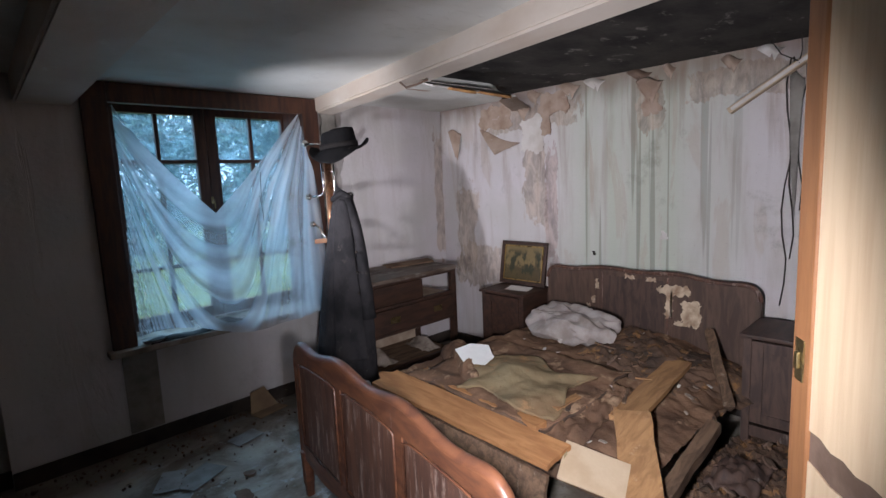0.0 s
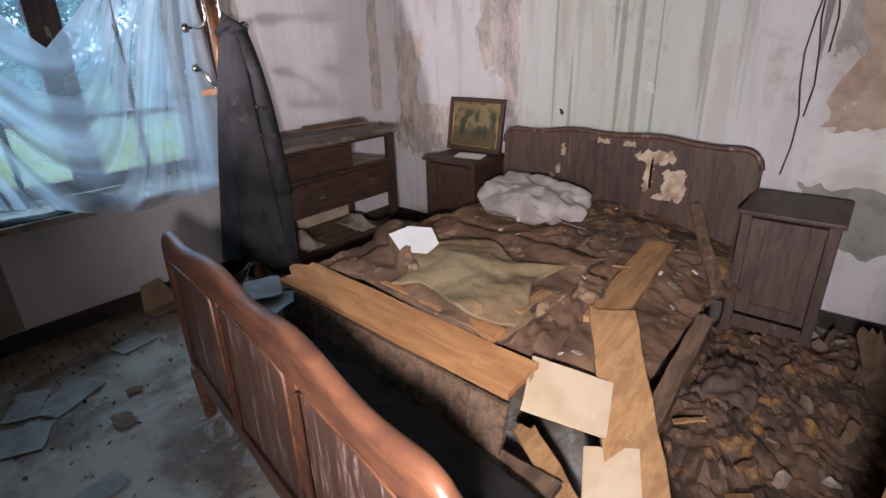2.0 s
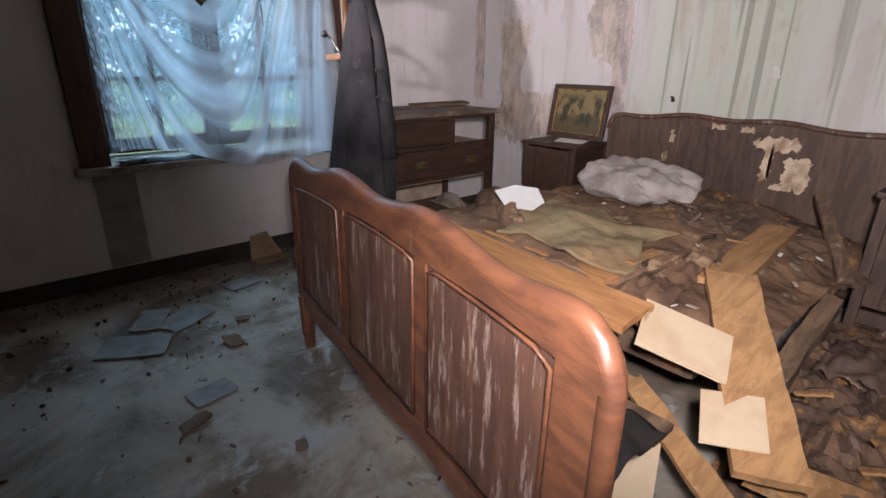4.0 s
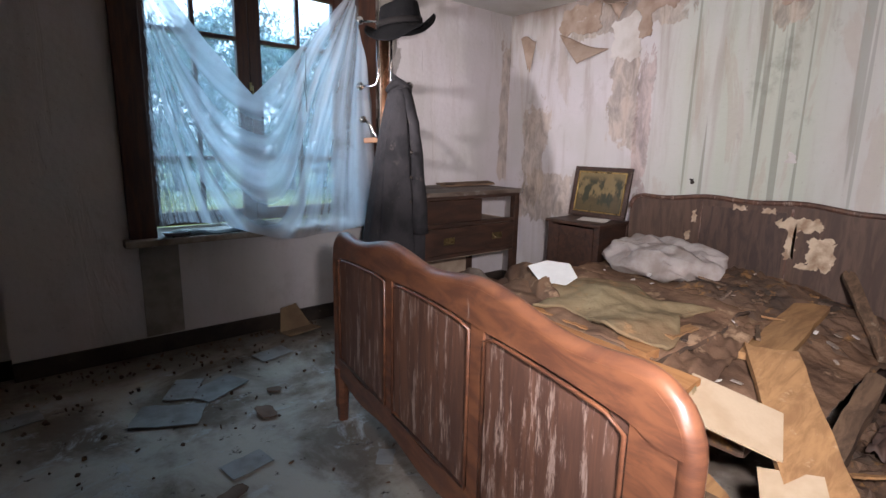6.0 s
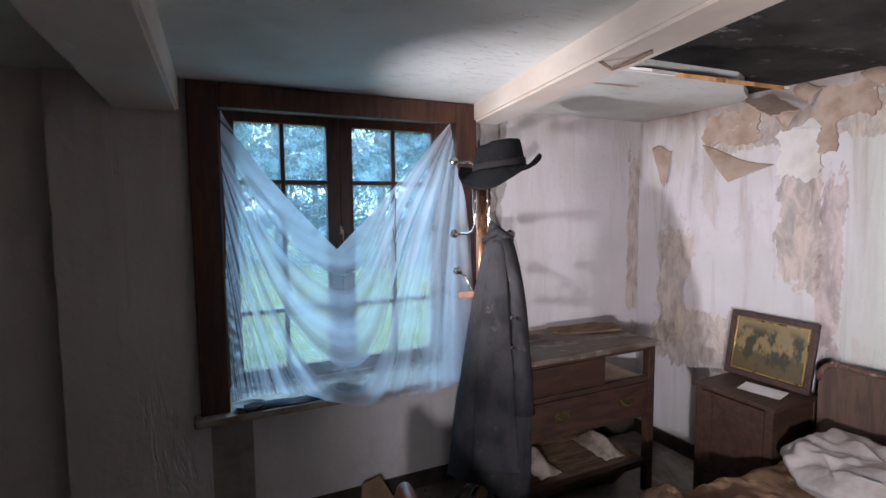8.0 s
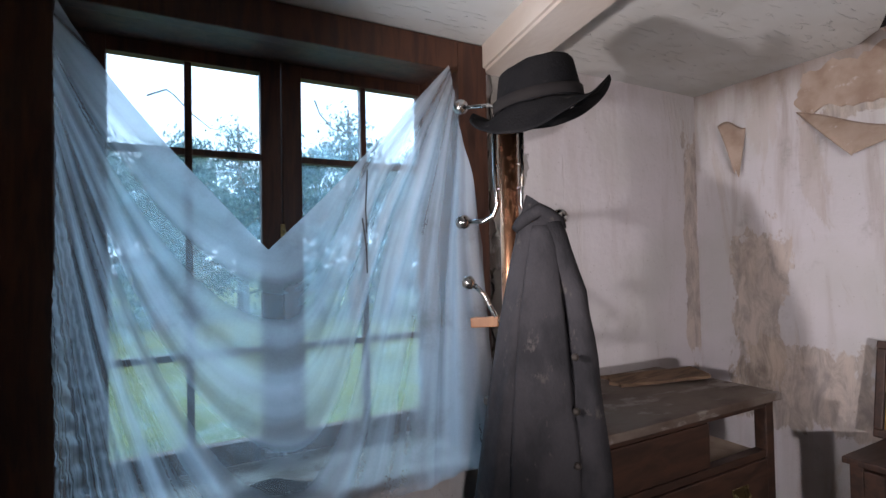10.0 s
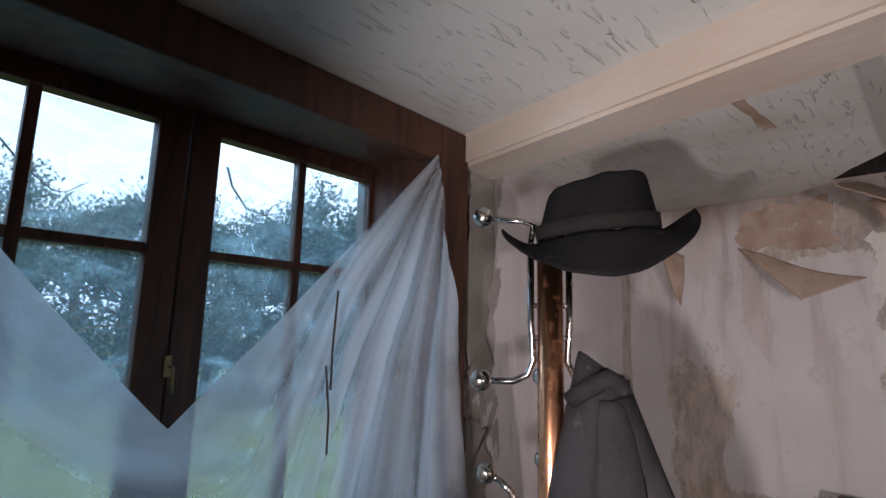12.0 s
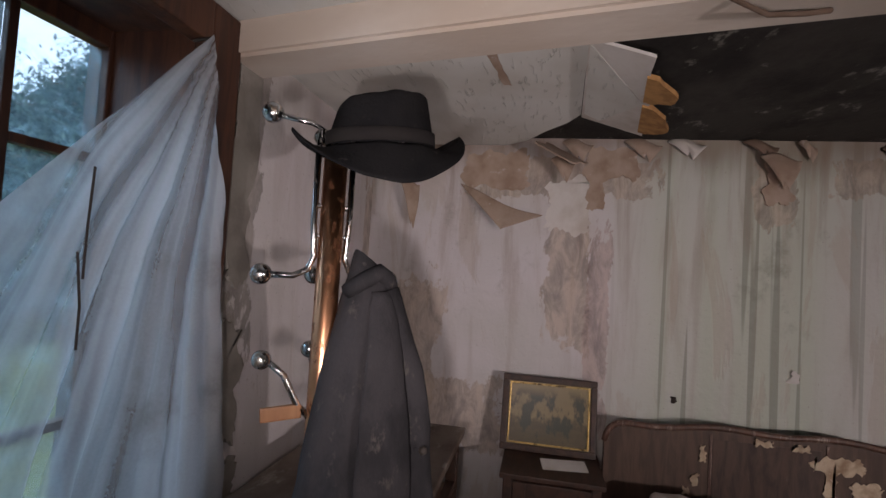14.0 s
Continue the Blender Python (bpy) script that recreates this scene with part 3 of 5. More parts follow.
def curtain():
    left, right, dip, lowest = -2.69, -1.53, 0.44, 1.42

    def fold_line(x, z):
        """Which fold a place lies on: swags slung between the nails, fanning out below the nail by the coat stand."""
        span = 1 - ((x + 2.11) / 0.66) ** 2
        swag = (2.12 - z) / max(0.12, span)
        ray = math.atan2(right + 0.05 - x, 2.16 - z)
        k = min(1.0, max(0.0, (x + 2.15) / 0.4))
        k = k * k * (3 - 2 * k)
        return (1 - k) * 2.4 * swag + k * (5.0 - 4.2 * ray)

    def fn(u, v):
        if u < dip:
            q = u / dip
            top = 2.08 - (2.08 - lowest) * (1.15 * q - 0.15 * q * q) ** 0.92
            x0 = left + (-2.17 - left) * q
        else:
            q = (u - dip) / (1 - dip)
            top = lowest + (2.09 - lowest) * (0.92 * q + 0.08 * q * q)
            x0 = -2.17 + (right + 2.17) * q
        drop = min(1.0, max(0.0, (u - 0.22) / 0.3))
        low = 0.715 - 0.12 * drop * drop * (3 - 2 * drop) + 0.012 * math.sin(17 * u) + 0.05 * max(0.0, u - 0.85) / 0.15
        edge = max(0.0, (u - 0.8) / 0.2)
        x = x0 + edge * 0.14 * min(1.0, v * 2.2) - 0.01 * (1 - u) * v
        z = top + (low - top) * v
        f = fold_line(x, z)
        hang = (math.sin(9.5 * f + 1.7 * math.sin(2.1 * f)) + 0.4 * math.sin(23 * f + 2)) * 0.014
        y = 0.02 * math.sin(math.pi * u) + hang * min(1.0, 0.3 + 1.2 * v) + fract((x, z, 0), 3.0, 0.012) - 0.01
        return (x + 0.004 * math.sin(9 * z), min(0.02, y - 0.015) - 0.05 * drop * v ** 6, z)

    c = thing("curtain", (-2.1, 0, 0.65), "sagging torn white net curtain nailed over the window", "curtain")
    bm = sheet(fn, 150, 80)
    uv = bm.loops.layers.uv["UVMap"]
    for f in bm.faces:
        for l in f.loops:
            p = l.vert.co
            l[uv].uv = (fold_line(p.x, p.z), 0.5 * p.x + 0.5 * p.z)
    part("cloth", bm, "curtain", c, smooth=True)
    for x in (left, right):
        part("nail", tube(bmesh.new(), [(x, 0.03, 2.075), (x, -0.02, 2.08)], 0.004, 6), "wire", c)
    for pts in ([(-1.86, -0.05, 1.68), (-1.87, -0.055, 1.55), (-1.865, -0.05, 1.47)], [(-1.88, -0.05, 1.52), (-1.868, -0.052, 1.42), (-1.866, -0.05, 1.34)]):
        part("tear", tube(bmesh.new(), pts, 0.0025, 5), "wire", c, "dark torn thread in the net")
    # sagged hem bunched on the sill; its unlit darkness is in the colour
    d = thing("dark_hem", (-2.35, -0.02, 0.65), "bunched curtain hem on the window sill, its unlit darkness painted in", "cloth")
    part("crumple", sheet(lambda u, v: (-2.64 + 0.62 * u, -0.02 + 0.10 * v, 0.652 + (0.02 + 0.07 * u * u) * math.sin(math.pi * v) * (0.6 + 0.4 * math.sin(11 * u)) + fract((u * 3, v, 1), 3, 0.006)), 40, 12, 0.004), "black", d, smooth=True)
    t = thing("dish", (-2.62, -0.0, 0.648), "small grey dish on the window sill", "dish")
    bm = bmesh.new()
    for k, (r0, r1, z0, z1) in enumerate(((0.05, 0.075, 0.65, 0.672), (0.066, 0.046, 0.672, 0.656))):
        a = [bm.verts.new((-2.61 + r0 * math.cos(i * 0.3142), 0.03 + 0.8 * r0 * math.sin(i * 0.3142), z0)) for i in range(20)]
        b = [bm.verts.new((-2.61 + r1 * math.cos(i * 0.3142), 0.03 + 0.8 * r1 * math.sin(i * 0.3142), z1)) for i in range(20)]
        for i in range(20):
            bm.faces.new((a[i], a[(i + 1) % 20], b[(i + 1) % 20], b[i]))
        bm.faces.new(b if k else a)
    part("bowl", bm, "stone_dish", t, smooth=True)


curtain()


# ---- bed ----
FA, FB = Vector((-2.276, -1.165, 0)), Vector((-2.528, -2.715, 0))
FL = (FB - FA).length
FX = (FB - FA).normalized()
FM = Matrix((( FX.x, 0, -FX.y, FA.x), (FX.y, 0, FX.x, FA.y), (0, 1, 0, 0), (0, 0, 0, 1)))


def crown(s):
    """Height of the footboard's wavy top at s metres along it."""
    q = s / FL
    z = 0.79 + 0.032 * math.sin(math.pi * q) + 0.015 * math.cos(6 * math.pi * q)
    for end in (q * FL, (1 - q) * FL):
        if end < 0.11:
            z -= (0.11 - math.sqrt(max(0, 0.0121 - (0.11 - end) ** 2))) * 0.9
    return z


def bed():
    b = thing("bed", (-1.3, -1.95, 0), "dark veneered double bed, rotten and littered with boards", "bed")
    n = 60
    S = [FL * k / n for k in range(n + 1)]
    S = sorted(set(S + [0.004, 0.012, 0.03, 0.06, FL - 0.004, FL - 0.012, FL - 0.03, FL - 0.06]))
    foot = part("footboard", slab([(0.03, 0.24), (FL - 0.03, 0.24)] + [(s, crown(s) - 0.05) for s in S[::-1] if 0.03 <= s <= FL - 0.03], FM @ pose(0, 0, -0.012), 0.024), "bed", b, "worn red-brown footboard panel with white scuffs")

    def rim(off, w):
        return [(s, crown(s) - off) for s in S]

    bm = bmesh.new()
    rail_o = [(s, crown(s)) for s in S]
    rail_i = [(s, crown(s) - 0.075 - 0.018 * math.cos(3 * 2 * math.pi * s / FL)) for s in S]
    part("top_rail", slab([p for p in rail_i if 0.05 <= p[0] <= FL - 0.05] + rail_o[::-1], FM @ pose(0, 0, -0.022), 0.044), "bed_edge", foot)
    bmr = bmesh.new()
    tube(bmr, [FM @ Vector((s, z + 0.0, 0)) for s, z in [(0.0, 0.05)] + rail_o + [(FL, 0.05)]], 0.022, 12)
    part("edge_moulding", bmr, "bed_edge", foot, "rounded worn edge moulding", smooth=True)
    part("bottom_rail", slab([(0.03, 0.20)] + [(FL * k / 30, 0.20 + 0.012 * math.cos(6 * math.pi * k / 30)) for k in range(1, 30)] + [(FL - 0.03, 0.2)] + [(FL - 0.03 - (FL - 0.06) * k / 30, 0.285 + 0.012 * math.cos(6 * math.pi * k / 30)) for k in range(31)], FM @ pose(0, 0, -0.02), 0.04), "bed_edge", foot)
    for s0, s1 in ((0.0, 0.055), (FL * 0.325, FL * 0.325 + 0.045), (FL * 0.64, FL * 0.64 + 0.05), (FL - 0.10, FL)):
        part("stile", slab([(s0, 0.22), (s1, 0.22), (s1, crown(min(s1, FL - 0.05)) - 0.05), (s0, crown(max(s0, 0.05)) - 0.05)], FM @ pose(0, 0, -0.0185), 0.037), "bed_edge", foot)
    for s0, s1 in ((0.055, FL * 0.325), (FL * 0.325 + 0.045, FL * 0.64), (FL * 0.64 + 0.05, FL - 0.10)):
        for side in (-0.02, 0.02):
            mid = [(s0 + 0.006, 0.3), (s0 + 0.006, crown(s0 + 0.05) - 0.1)]
            loop = [FM @ Vector((s, z, side)) for s, z in [(s0 + 0.008, 0.29), (s0 + 0.008, crown(s0 + 0.06) - 0.11)] + [(s0 + 0.008 + (s1 - s0 - 0.016) * k / 10, crown(max(0.08, min(FL - 0.08, s0 + (s1 - s0) * k / 10))) - 0.085 - 0.016 * math.cos(3 * 2 * math.pi * (s0 + (s1 - s0) * k / 10) / FL)) for k in range(1, 10)] + [(s1 - 0.008, crown(min(s1, FL - 0.1)) - 0.11), (s1 - 0.008, 0.29)]]
            part("beading", tube(bmesh.new(), loop + [loop[0]], 0.0048, 6), "bed_edge", foot, smooth=True)
    for s in (0.028, FL - 0.03):
        p = FM @ Vector((s, 0, 0))
        part("leg", tube(bmesh.new(), [(p.x, p.y, 0), (p.x, p.y, 0.24)], 0.022, 8, 0.034), "bed_edge", b)
    # headboard with a wavy top and rounded shoulders
    y0, y1 = -1.205, -2.665
    w = y0 - y1

    def htop(q):
        z = 0.868 + 0.028 * math.sin(math.pi * q) + 0.008 * math.cos(6 * math.pi * q)
        for e in (q * w, (1 - q) * w):
            if e < 0.09:
                z -= 0.09 - math.sqrt(max(0, 0.0081 - (0.09 - e) ** 2))
        return z

    K = sorted(set([k / 50 for k in range(51)] + [0.004, 0.012, 0.025, 0.975, 0.988, 0.996]))
    hm = Matrix(((0, 0, 1, -0.135), (-1, 0, 0, y0), (0, 1, 0, 0), (0, 0, 0, 1)))
    head = part("headboard", slab([(0, 0.1), (w, 0.1)] + [(q * w, htop(q)) for q in K[::-1]], hm, 0.05), "headboard", b, "dark headboard with peeling veneer")
    part("head_moulding", tube(bmesh.new(), [hm @ Vector((q * w, htop(q), 0.0)) for q in K], 0.014, 8), "bed", head, smooth=True)
    for q in (0.31, 0.63):
        part("head_seam", slab([(q * w, 0.3), (q * w + 0.012, 0.3), (q * w + 0.012, htop(q) - 0.03), (q * w, htop(q) - 0.03)], hm @ pose(0, 0, -0.004), 0.004), "bed", head)
    part("middle_veneer", slab([(0.32 * w, 0.35), (0.62 * w, 0.35), (0.62 * w, htop(0.6) - 0.05), (0.32 * w, htop(0.3) - 0.05)], hm @ pose(0, 0, -0.003), 0.003), "grey_wood", head)
    rnd = random.Random(5)
    for i, (q, z, a, c) in enumerate(((0.66, 0.79, 0.20, 0.07), (0.64, 0.70, 0.05, 0.20), (0.735, 0.655, 0.13, 0.15), (0.27, 0.66, 0.035, 0.06), (0.29, 0.78, 0.03, 0.08), (0.70, 0.58, 0.10, 0.03), (0.46, 0.855, 0.08, 0.03), (0.245, 0.61, 0.03, 0.04), (0.56, 0.85, 0.07, 0.035))):
        part("bare_patch", slab(ragged(a, c, rnd, 14, 0.55), hm @ pose(q * w, z, -0.0055 - 0.0012 * i), 0.003), "bare_ply", head, "bare pale wood where veneer peeled")
    # side rails
    for f, h in (((-2.29, -1.2), (-0.13, -1.23)), ((-2.51, -2.64), (-0.13, -2.64))):
        d = Vector((h[0] - f[0], h[1] - f[1], 0))
        m = pose(f[0], f[1], 0, 0, 0, math.degrees(math.atan2(d.y, d.x)))
        if f[1] > -2:
            part("side_rail", boxed(0, d.length, -0.014, 0.014, 0.24, 0.42, bevel=0.004, m=m), "dark_wood", b)
    for x in (-0.5, -1.0, -1.5, -2.0):
        part("bed_slat", boxed(x - 0.05, x + 0.05, -2.6, -1.25, 0.26, 0.28), "old_plank", b)


bed()


def bed_height(x, y, rough=1.0):
    z = 0.44 + 0.05 * (1 if y > -2.25 else max(-1.4, 1 - (-2.25 - y) * 6))
    z += fract((x, y, 0), 2.2, 0.028) + rough * (fract((x, y, 3), 7, 0.018) + fract((x, y, 5), 19, 0.009))
    edge = min(1, (-1.19 - y) / 0.08)
    return z - 0.10 * (1 - max(0, edge)) ** 2


def bedding():
    m = thing("mattress", (-1.0, -1.9, 0.28), "rotten brown mattress with stained collapsed cover", "mattress")

    def top(u, v):
        x, y = -1.78 + 1.62 * u, -1.19 - 1.47 * v
        return (x - 0.05 * v * (1 - u), y, bed_height(x, y))

    part("cover", sheet(top, 110, 100), "bedding", m, smooth=True)
    bm = bmesh.new()
    box(bm, -1.74, -0.18, -2.55, -1.22, 0.285, 0.37, 0.02)
    part("core", bm, "rot", m)
    # dark wet rot by the headboard
    r = thing("rotten_patch", (-0.6, -2.3, 0.44), "black and rusty mass of rotten wet filling", "debris", kind="stuff")
    part("filling", sheet(lambda u, v: (-0.95 + 0.78 * u + 0.05 * math.sin(9 * v), -1.85 - 0.85 * v + 0.05 * math.sin(8 * u), bed_height(-0.95 + 0.78 * u, -1.85 - 0.85 * v) + 0.012 + 0.03 * math.sin(math.pi * u) * math.sin(math.pi * v) + fract((u * 4, v * 4, 2), 4, 0.02) - 0.05 * (1 - min(1, 8 * min(u, 1 - u, v, 1 - v)))), 70, 70), "rot", r, smooth=True)
    rnd = random.Random(11)
    # crumpled roll of cover along the foot side
    c = thing("crumpled_cover", (-1.5, -1.5, 0.5), "crumpled brown bed cover pushed into a roll", "bed cover")

    def roll(u, v):
        x = -1.28 - 0.34 * u + 0.04 * math.sin(7 * u)
        y = -1.17 - 0.78 * u
        a = math.pi * (v * 1.3 - 0.15)
        r = 0.10 * (0.65 + 0.35 * math.sin(math.pi * min(1, u + 0.15))) * (1 + 0.35 * noise.noise(Vector((u * 9, a, 3))))
        return (x + r * math.cos(a) * 1.15, y + r * math.cos(a) * 0.35, bed_height(x, y) + 0.005 + r * math.sin(a) * 0.95 + fract((x, y, a), 12, 0.01))

    part("folds", sheet(roll, 70, 24, 0.004), "bedding", c, smooth=True)
    q = thing("quilt", (-1.4, -1.85, 0.5), "flattened brown quilt on the mattress, its shadowed edge made dark", "quilt")

    def quilt(u, v):
        x = -0.98 - 0.78 * u + 0.03 * math.sin(6 * v)
        y = -1.42 - 0.86 * v + 0.02 * math.sin(7 * u + 1)
        e = min(1.0, 12 * min(u, 1 - u, v, 1 - v))
        return (x, y, bed_height(x, max(y, -2.24), 0.5) + 0.022 + 0.014 * e + fract((x, y, 11), 5, 0.014) + 0.006 * math.sin(14 * u + 5 * v))

    part("cover", sheet(quilt, 60, 60, 0.014), "bedding", q, smooth=True)
    # Dark tubes along two edges stand for the shadow gap beneath the quilt.
    for side in (lambda k: quilt(1.0, k), lambda k: quilt(k, 1.0)):
        part("hem", tube(bmesh.new(), [side(k / 40) for k in range(41)], 0.009, 8), "rot", q, "dark hem for the shadow gap under the quilt edge", smooth=True)
    k = thing("blanket", (-1.5, -1.95, 0.5), "grey-green folded blanket with orange stains", "blanket")

    def blanket(u, v):
        x, y = -1.27 - 0.47 * u + 0.06 * v + 0.05 * math.sin(6 * v), -1.70 - 0.52 * v + 0.05 * math.sin(5 * u)
        x += 0.02 * math.sin(8 * v)
        lift = 0.055 * math.sin(math.pi * min(1, 0.12 + 0.8 * u)) * math.sin(math.pi * min(1, 0.15 + 0.75 * v)) + fract((x, y, 8), 4, 0.014)
        return (x, y, bed_height(x, y, 0.4) + 0.058 + lift + 0.012 * math.sin(9 * u + 6 * v) * math.sin(5 * v))

    part("cloth", sheet(blanket, 50, 60, 0.012), "blanket", k, smooth=True)
    g = thing("grey_cloth", (-1.2, -1.75, 0.5), "thin grey cloth sheet lying on the bed", "cloth")
    part("cloth", sheet(lambda u, v: (-1.1 - 0.42 * u, -1.38 - 0.55 * v - 0.12 * u, bed_height(-1.1 - 0.42 * u, -1.38 - 0.55 * v - 0.12 * u) + 0.018 + fract((u * 2, v * 2, 9), 3, 0.012)), 30, 30, 0.004), "plaster_bits", g, smooth=True)
    h = thing("brown_cloth", (-1.4, -2.35, 0.5), "stained orange-brown cloth corner on the bed", "cloth")
    part("cloth", sheet(lambda u, v: (-1.12 - 0.62 * u, -2.12 - 0.25 * v - 0.05 * u, bed_height(-1.12 - 0.62 * u, min(-2.1, -2.12 - 0.25 * v)) + 0.02 + 0.015 * math.sin(5 * u) + fract((u * 3, v * 3, 4), 3, 0.014)), 40, 30, 0.004), "bedding", h, smooth=True)
    p = thing("paper_sheet", (-1.42, -1.53, 0.56), "torn white sheet of paper on the bed cover", "paper")
    part("sheet", slab([(-0.115, 0.03), (-0.06, -0.07), (0.05, -0.085), (0.10, -0.03), (0.07, 0.06), (-0.03, 0.075)], pose(-1.47, -1.635, 0.622, 27, 0, -50), 0.003), "paper", p)
    # pillow
    pl = thing("pillow", (-0.5, -1.63, 0.5), "dirty white crumpled pillow by the headboard", "pillow")

    def pil(u, v):
        a, b = 2 * math.pi * u, math.pi * (v - 0.5)
        cx = math.copysign(abs(math.cos(a)) ** 0.7, math.cos(a)) * math.cos(b) ** 0.6
        cy = math.copysign(abs(math.sin(a)) ** 0.7, math.sin(a)) * math.cos(b) ** 0.6
        rr = 1 + 0.03 * math.sin(9 * a + 2 * b) * math.cos(b) + 0.28 * noise.noise(Vector((cx * 2.2, cy * 2.2, b)))
        z = 0.085 * math.sin(b) * (1 + 0.5 * noise.noise(Vector((cx * 3, cy * 3, 4)))) + 0.007 * math.cos(11 * a + 3 * b) * math.cos(b) + 0.022 * math.cos(b) * (0.5 - abs(noise.noise(Vector((cx * 5 + 1.5 * cy, cy * 4, 1.5)))) * 2)
        return (-0.50 + 0.19 * cx * rr + 0.05 * cy, -1.63 + 0.33 * cy * rr, 0.565 + z + 0.02 * cx)

    part("case", sheet(pil, 90, 40), "pillow", pl, smooth=True)
    # loose flakes
    for i in range(46):
        x, y = rnd.uniform(-1.7, -0.3), rnd.uniform(-2.6, -1.4)
        s = rnd.uniform(0.008, 0.028)
        f = part("plaster_flake", slab(ragged(s * 1.6, s, rnd, 2, 0.4), pose(x, y, bed_height(x, y) + 0.03, rnd.uniform(-25, 25), rnd.uniform(-25, 25), rnd.uniform(0, 360)), 0.003), "torn_white" if i % 3 else "plaster_bits")
        tagged(f, "small pale plaster flake on the bed", "plaster flake", "flakes on the bed")


bedding()


def plank(name, a, b, width, thick, mat, label, roll=0.0, ragged_end=0.03, seed=1, category="plank", group=""):
    """A sawn or split board from a to b."""
    rnd = random.Random(seed)
    a, b = Vector(a), Vector(b)
    d = b - a
    L = d.length
    m = Matrix.Translation(a) @ d.to_track_quat("X", "Z").to_matrix().to_4x4() @ pose(0, 0, 0, roll, 0, 0)
    o = [(rnd.uniform(0, ragged_end), -width / 2 + width * k / 6) for k in range(6, -1, -1)]
    o += [(L * k / 8, -width / 2 + rnd.uniform(-0.004, 0.004)) for k in range(1, 8)]
    o += [(L - rnd.uniform(0, 0.15 * ragged_end), -width / 2 + width * k / 6) for k in range(7)]
    o += [(L * k / 8, width / 2 + rnd.uniform(-0.004, 0.004)) for k in range(7, 0, -1)]
    bm = slab(o, m, thick)
    return tagged(part(name, bm, mat), label, category, group)


def boards():
    plank("plank", (-1.885, -1.30, 0.535), (-1.875, -2.43, 0.48), 0.155, 0.022, "plank", "long raw orange plank with a broken end, along the footboard", 10, 0.07, 2)
    plank("plank", (-1.955, -1.42, 0.41), (-1.955, -2.42, 0.355), 0.19, 0.018, "old_plank", "dark brown side board standing on edge under the plank", 82, 0.04, 31)
    plank("plank", (-1.66, -1.40, 0.505), (-1.755, -2.26, 0.50), 0.07, 0.03, "plank", "narrow dirty batten lying on the bed", 0, 0.02, 3)
    plank("plank", (-0.60, -2.39, 0.485), (-1.42, -2.455, 0.465), 0.125, 0.025, "plank_x", "wide brown plank lying along the bed edge", 0, 0.03, 4)
    plank("plank", (-1.335, -2.455, 0.492), (-2.0, -2.84, 0.285), 0.155, 0.025, "plank_x", "wide brown plank sloping off the bed", 0, 0.03, 5)
    plank("plank", (-0.98, -2.70, 0.35), (-1.72, -2.72, 0.28), 0.06, 0.05, "old_plank", "rotten square batten leaning on the bed side", 0, 0.03, 6)
    plank("plank", (-0.72, -2.92, 0.14), (-1.75, -3.05, 0.10), 0.07, 0.03, "old_plank", "rotten board in the rubble", 6, 0.05, 7)
    plank("plank", (-0.45, -3.2, 0.25), (-1.2, -3.35, 0.06), 0.08, 0.025, "old_plank", "grey rotten board leaning in the rubble", 10, 0.05, 8)
    plank("plank", (-0.25, -2.42, 0.60), (-0.72, -2.68, 0.36), 0.05, 0.02, "old_plank", "short rotten batten sloping by the headboard", 0, 0.03, 9)
    plank("plank", (-1.90, -2.72, 0.22), (-1.55, -3.35, 0.05), 0.12, 0.02, "plank_x", "pale split board sloping to the floor", 12, 0.05, 10)
    plank("plank", (-1.80, -2.38, 0.25), (-2.07, -2.80, 0.20), 0.07, 0.018, "plank_x", "splintered pale board under the card panels", 10, 0.05, 12)
    # black sheet added behind the footboard to paint in the gap's shade
    g = thing("gap_shade_sheet", (-2.1, -1.95, 0.3), "black sheet added behind the footboard for the dark gap", "cloth")
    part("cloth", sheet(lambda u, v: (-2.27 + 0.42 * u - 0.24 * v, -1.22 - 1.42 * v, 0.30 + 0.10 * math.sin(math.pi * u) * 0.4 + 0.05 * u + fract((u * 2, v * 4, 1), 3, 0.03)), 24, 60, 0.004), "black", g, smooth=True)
    for at, s, turn, mat in (((-2.04, -1.36, 0.46), 0.24, 20, "blue_paper"), ((-2.0, -1.27, 0.49), 0.2, 62, "floor_paper"), ((-2.15, -1.5, 0.42), 0.16, -10, "floor_paper"), ((-2.12, -1.42, 0.44), 0.2, 40, "blue_paper")):
        rnd = random.Random(int(turn * 7 + 900))
        tagged(part("crumpled_paper", slab(ragged(s, s * 0.75, rnd, 4, 0.12), pose(*at, rnd.uniform(-9, 9), rnd.uniform(-14, 2), turn), 0.004), mat), "blue-grey damp paper sheet in the bed foot", "paper", "papers in the bed foot")
    # cream card panels
    def card(name, c, label, mat="card", t=0.006):
        a, b, d, e = [Vector(p) for p in c]
        bm = bmesh.new()
        n = (b - a).cross(e - a).normalized() * t
        lo = [bm.verts.new(p) for p in (a, b, d, e)]
        hi = [bm.verts.new(p + n) for p in (a, b, d, e)]
        bm.faces.new(lo), bm.faces.new(hi[::-1])
        for i in range(4):
            bm.faces.new((lo[i], lo[(i + 1) % 4], hi[(i + 1) % 4], hi[i]))
        return tagged(part(name, bm, mat), label, "card")

    card("card_panel", ((-1.775, -2.395, 0.512), (-1.64, -2.605, 0.425), (-1.815, -2.672, 0.372), (-1.95, -2.462, 0.459)), "cream card panel sloping over the bed foot")
    card("card_panel", ((-1.875, -2.62, 0.365), (-1.80, -2.745, 0.372), (-1.955, -2.815, 0.335), (-2.03, -2.69, 0.328)), "cream card panel lying on the sloping plank")
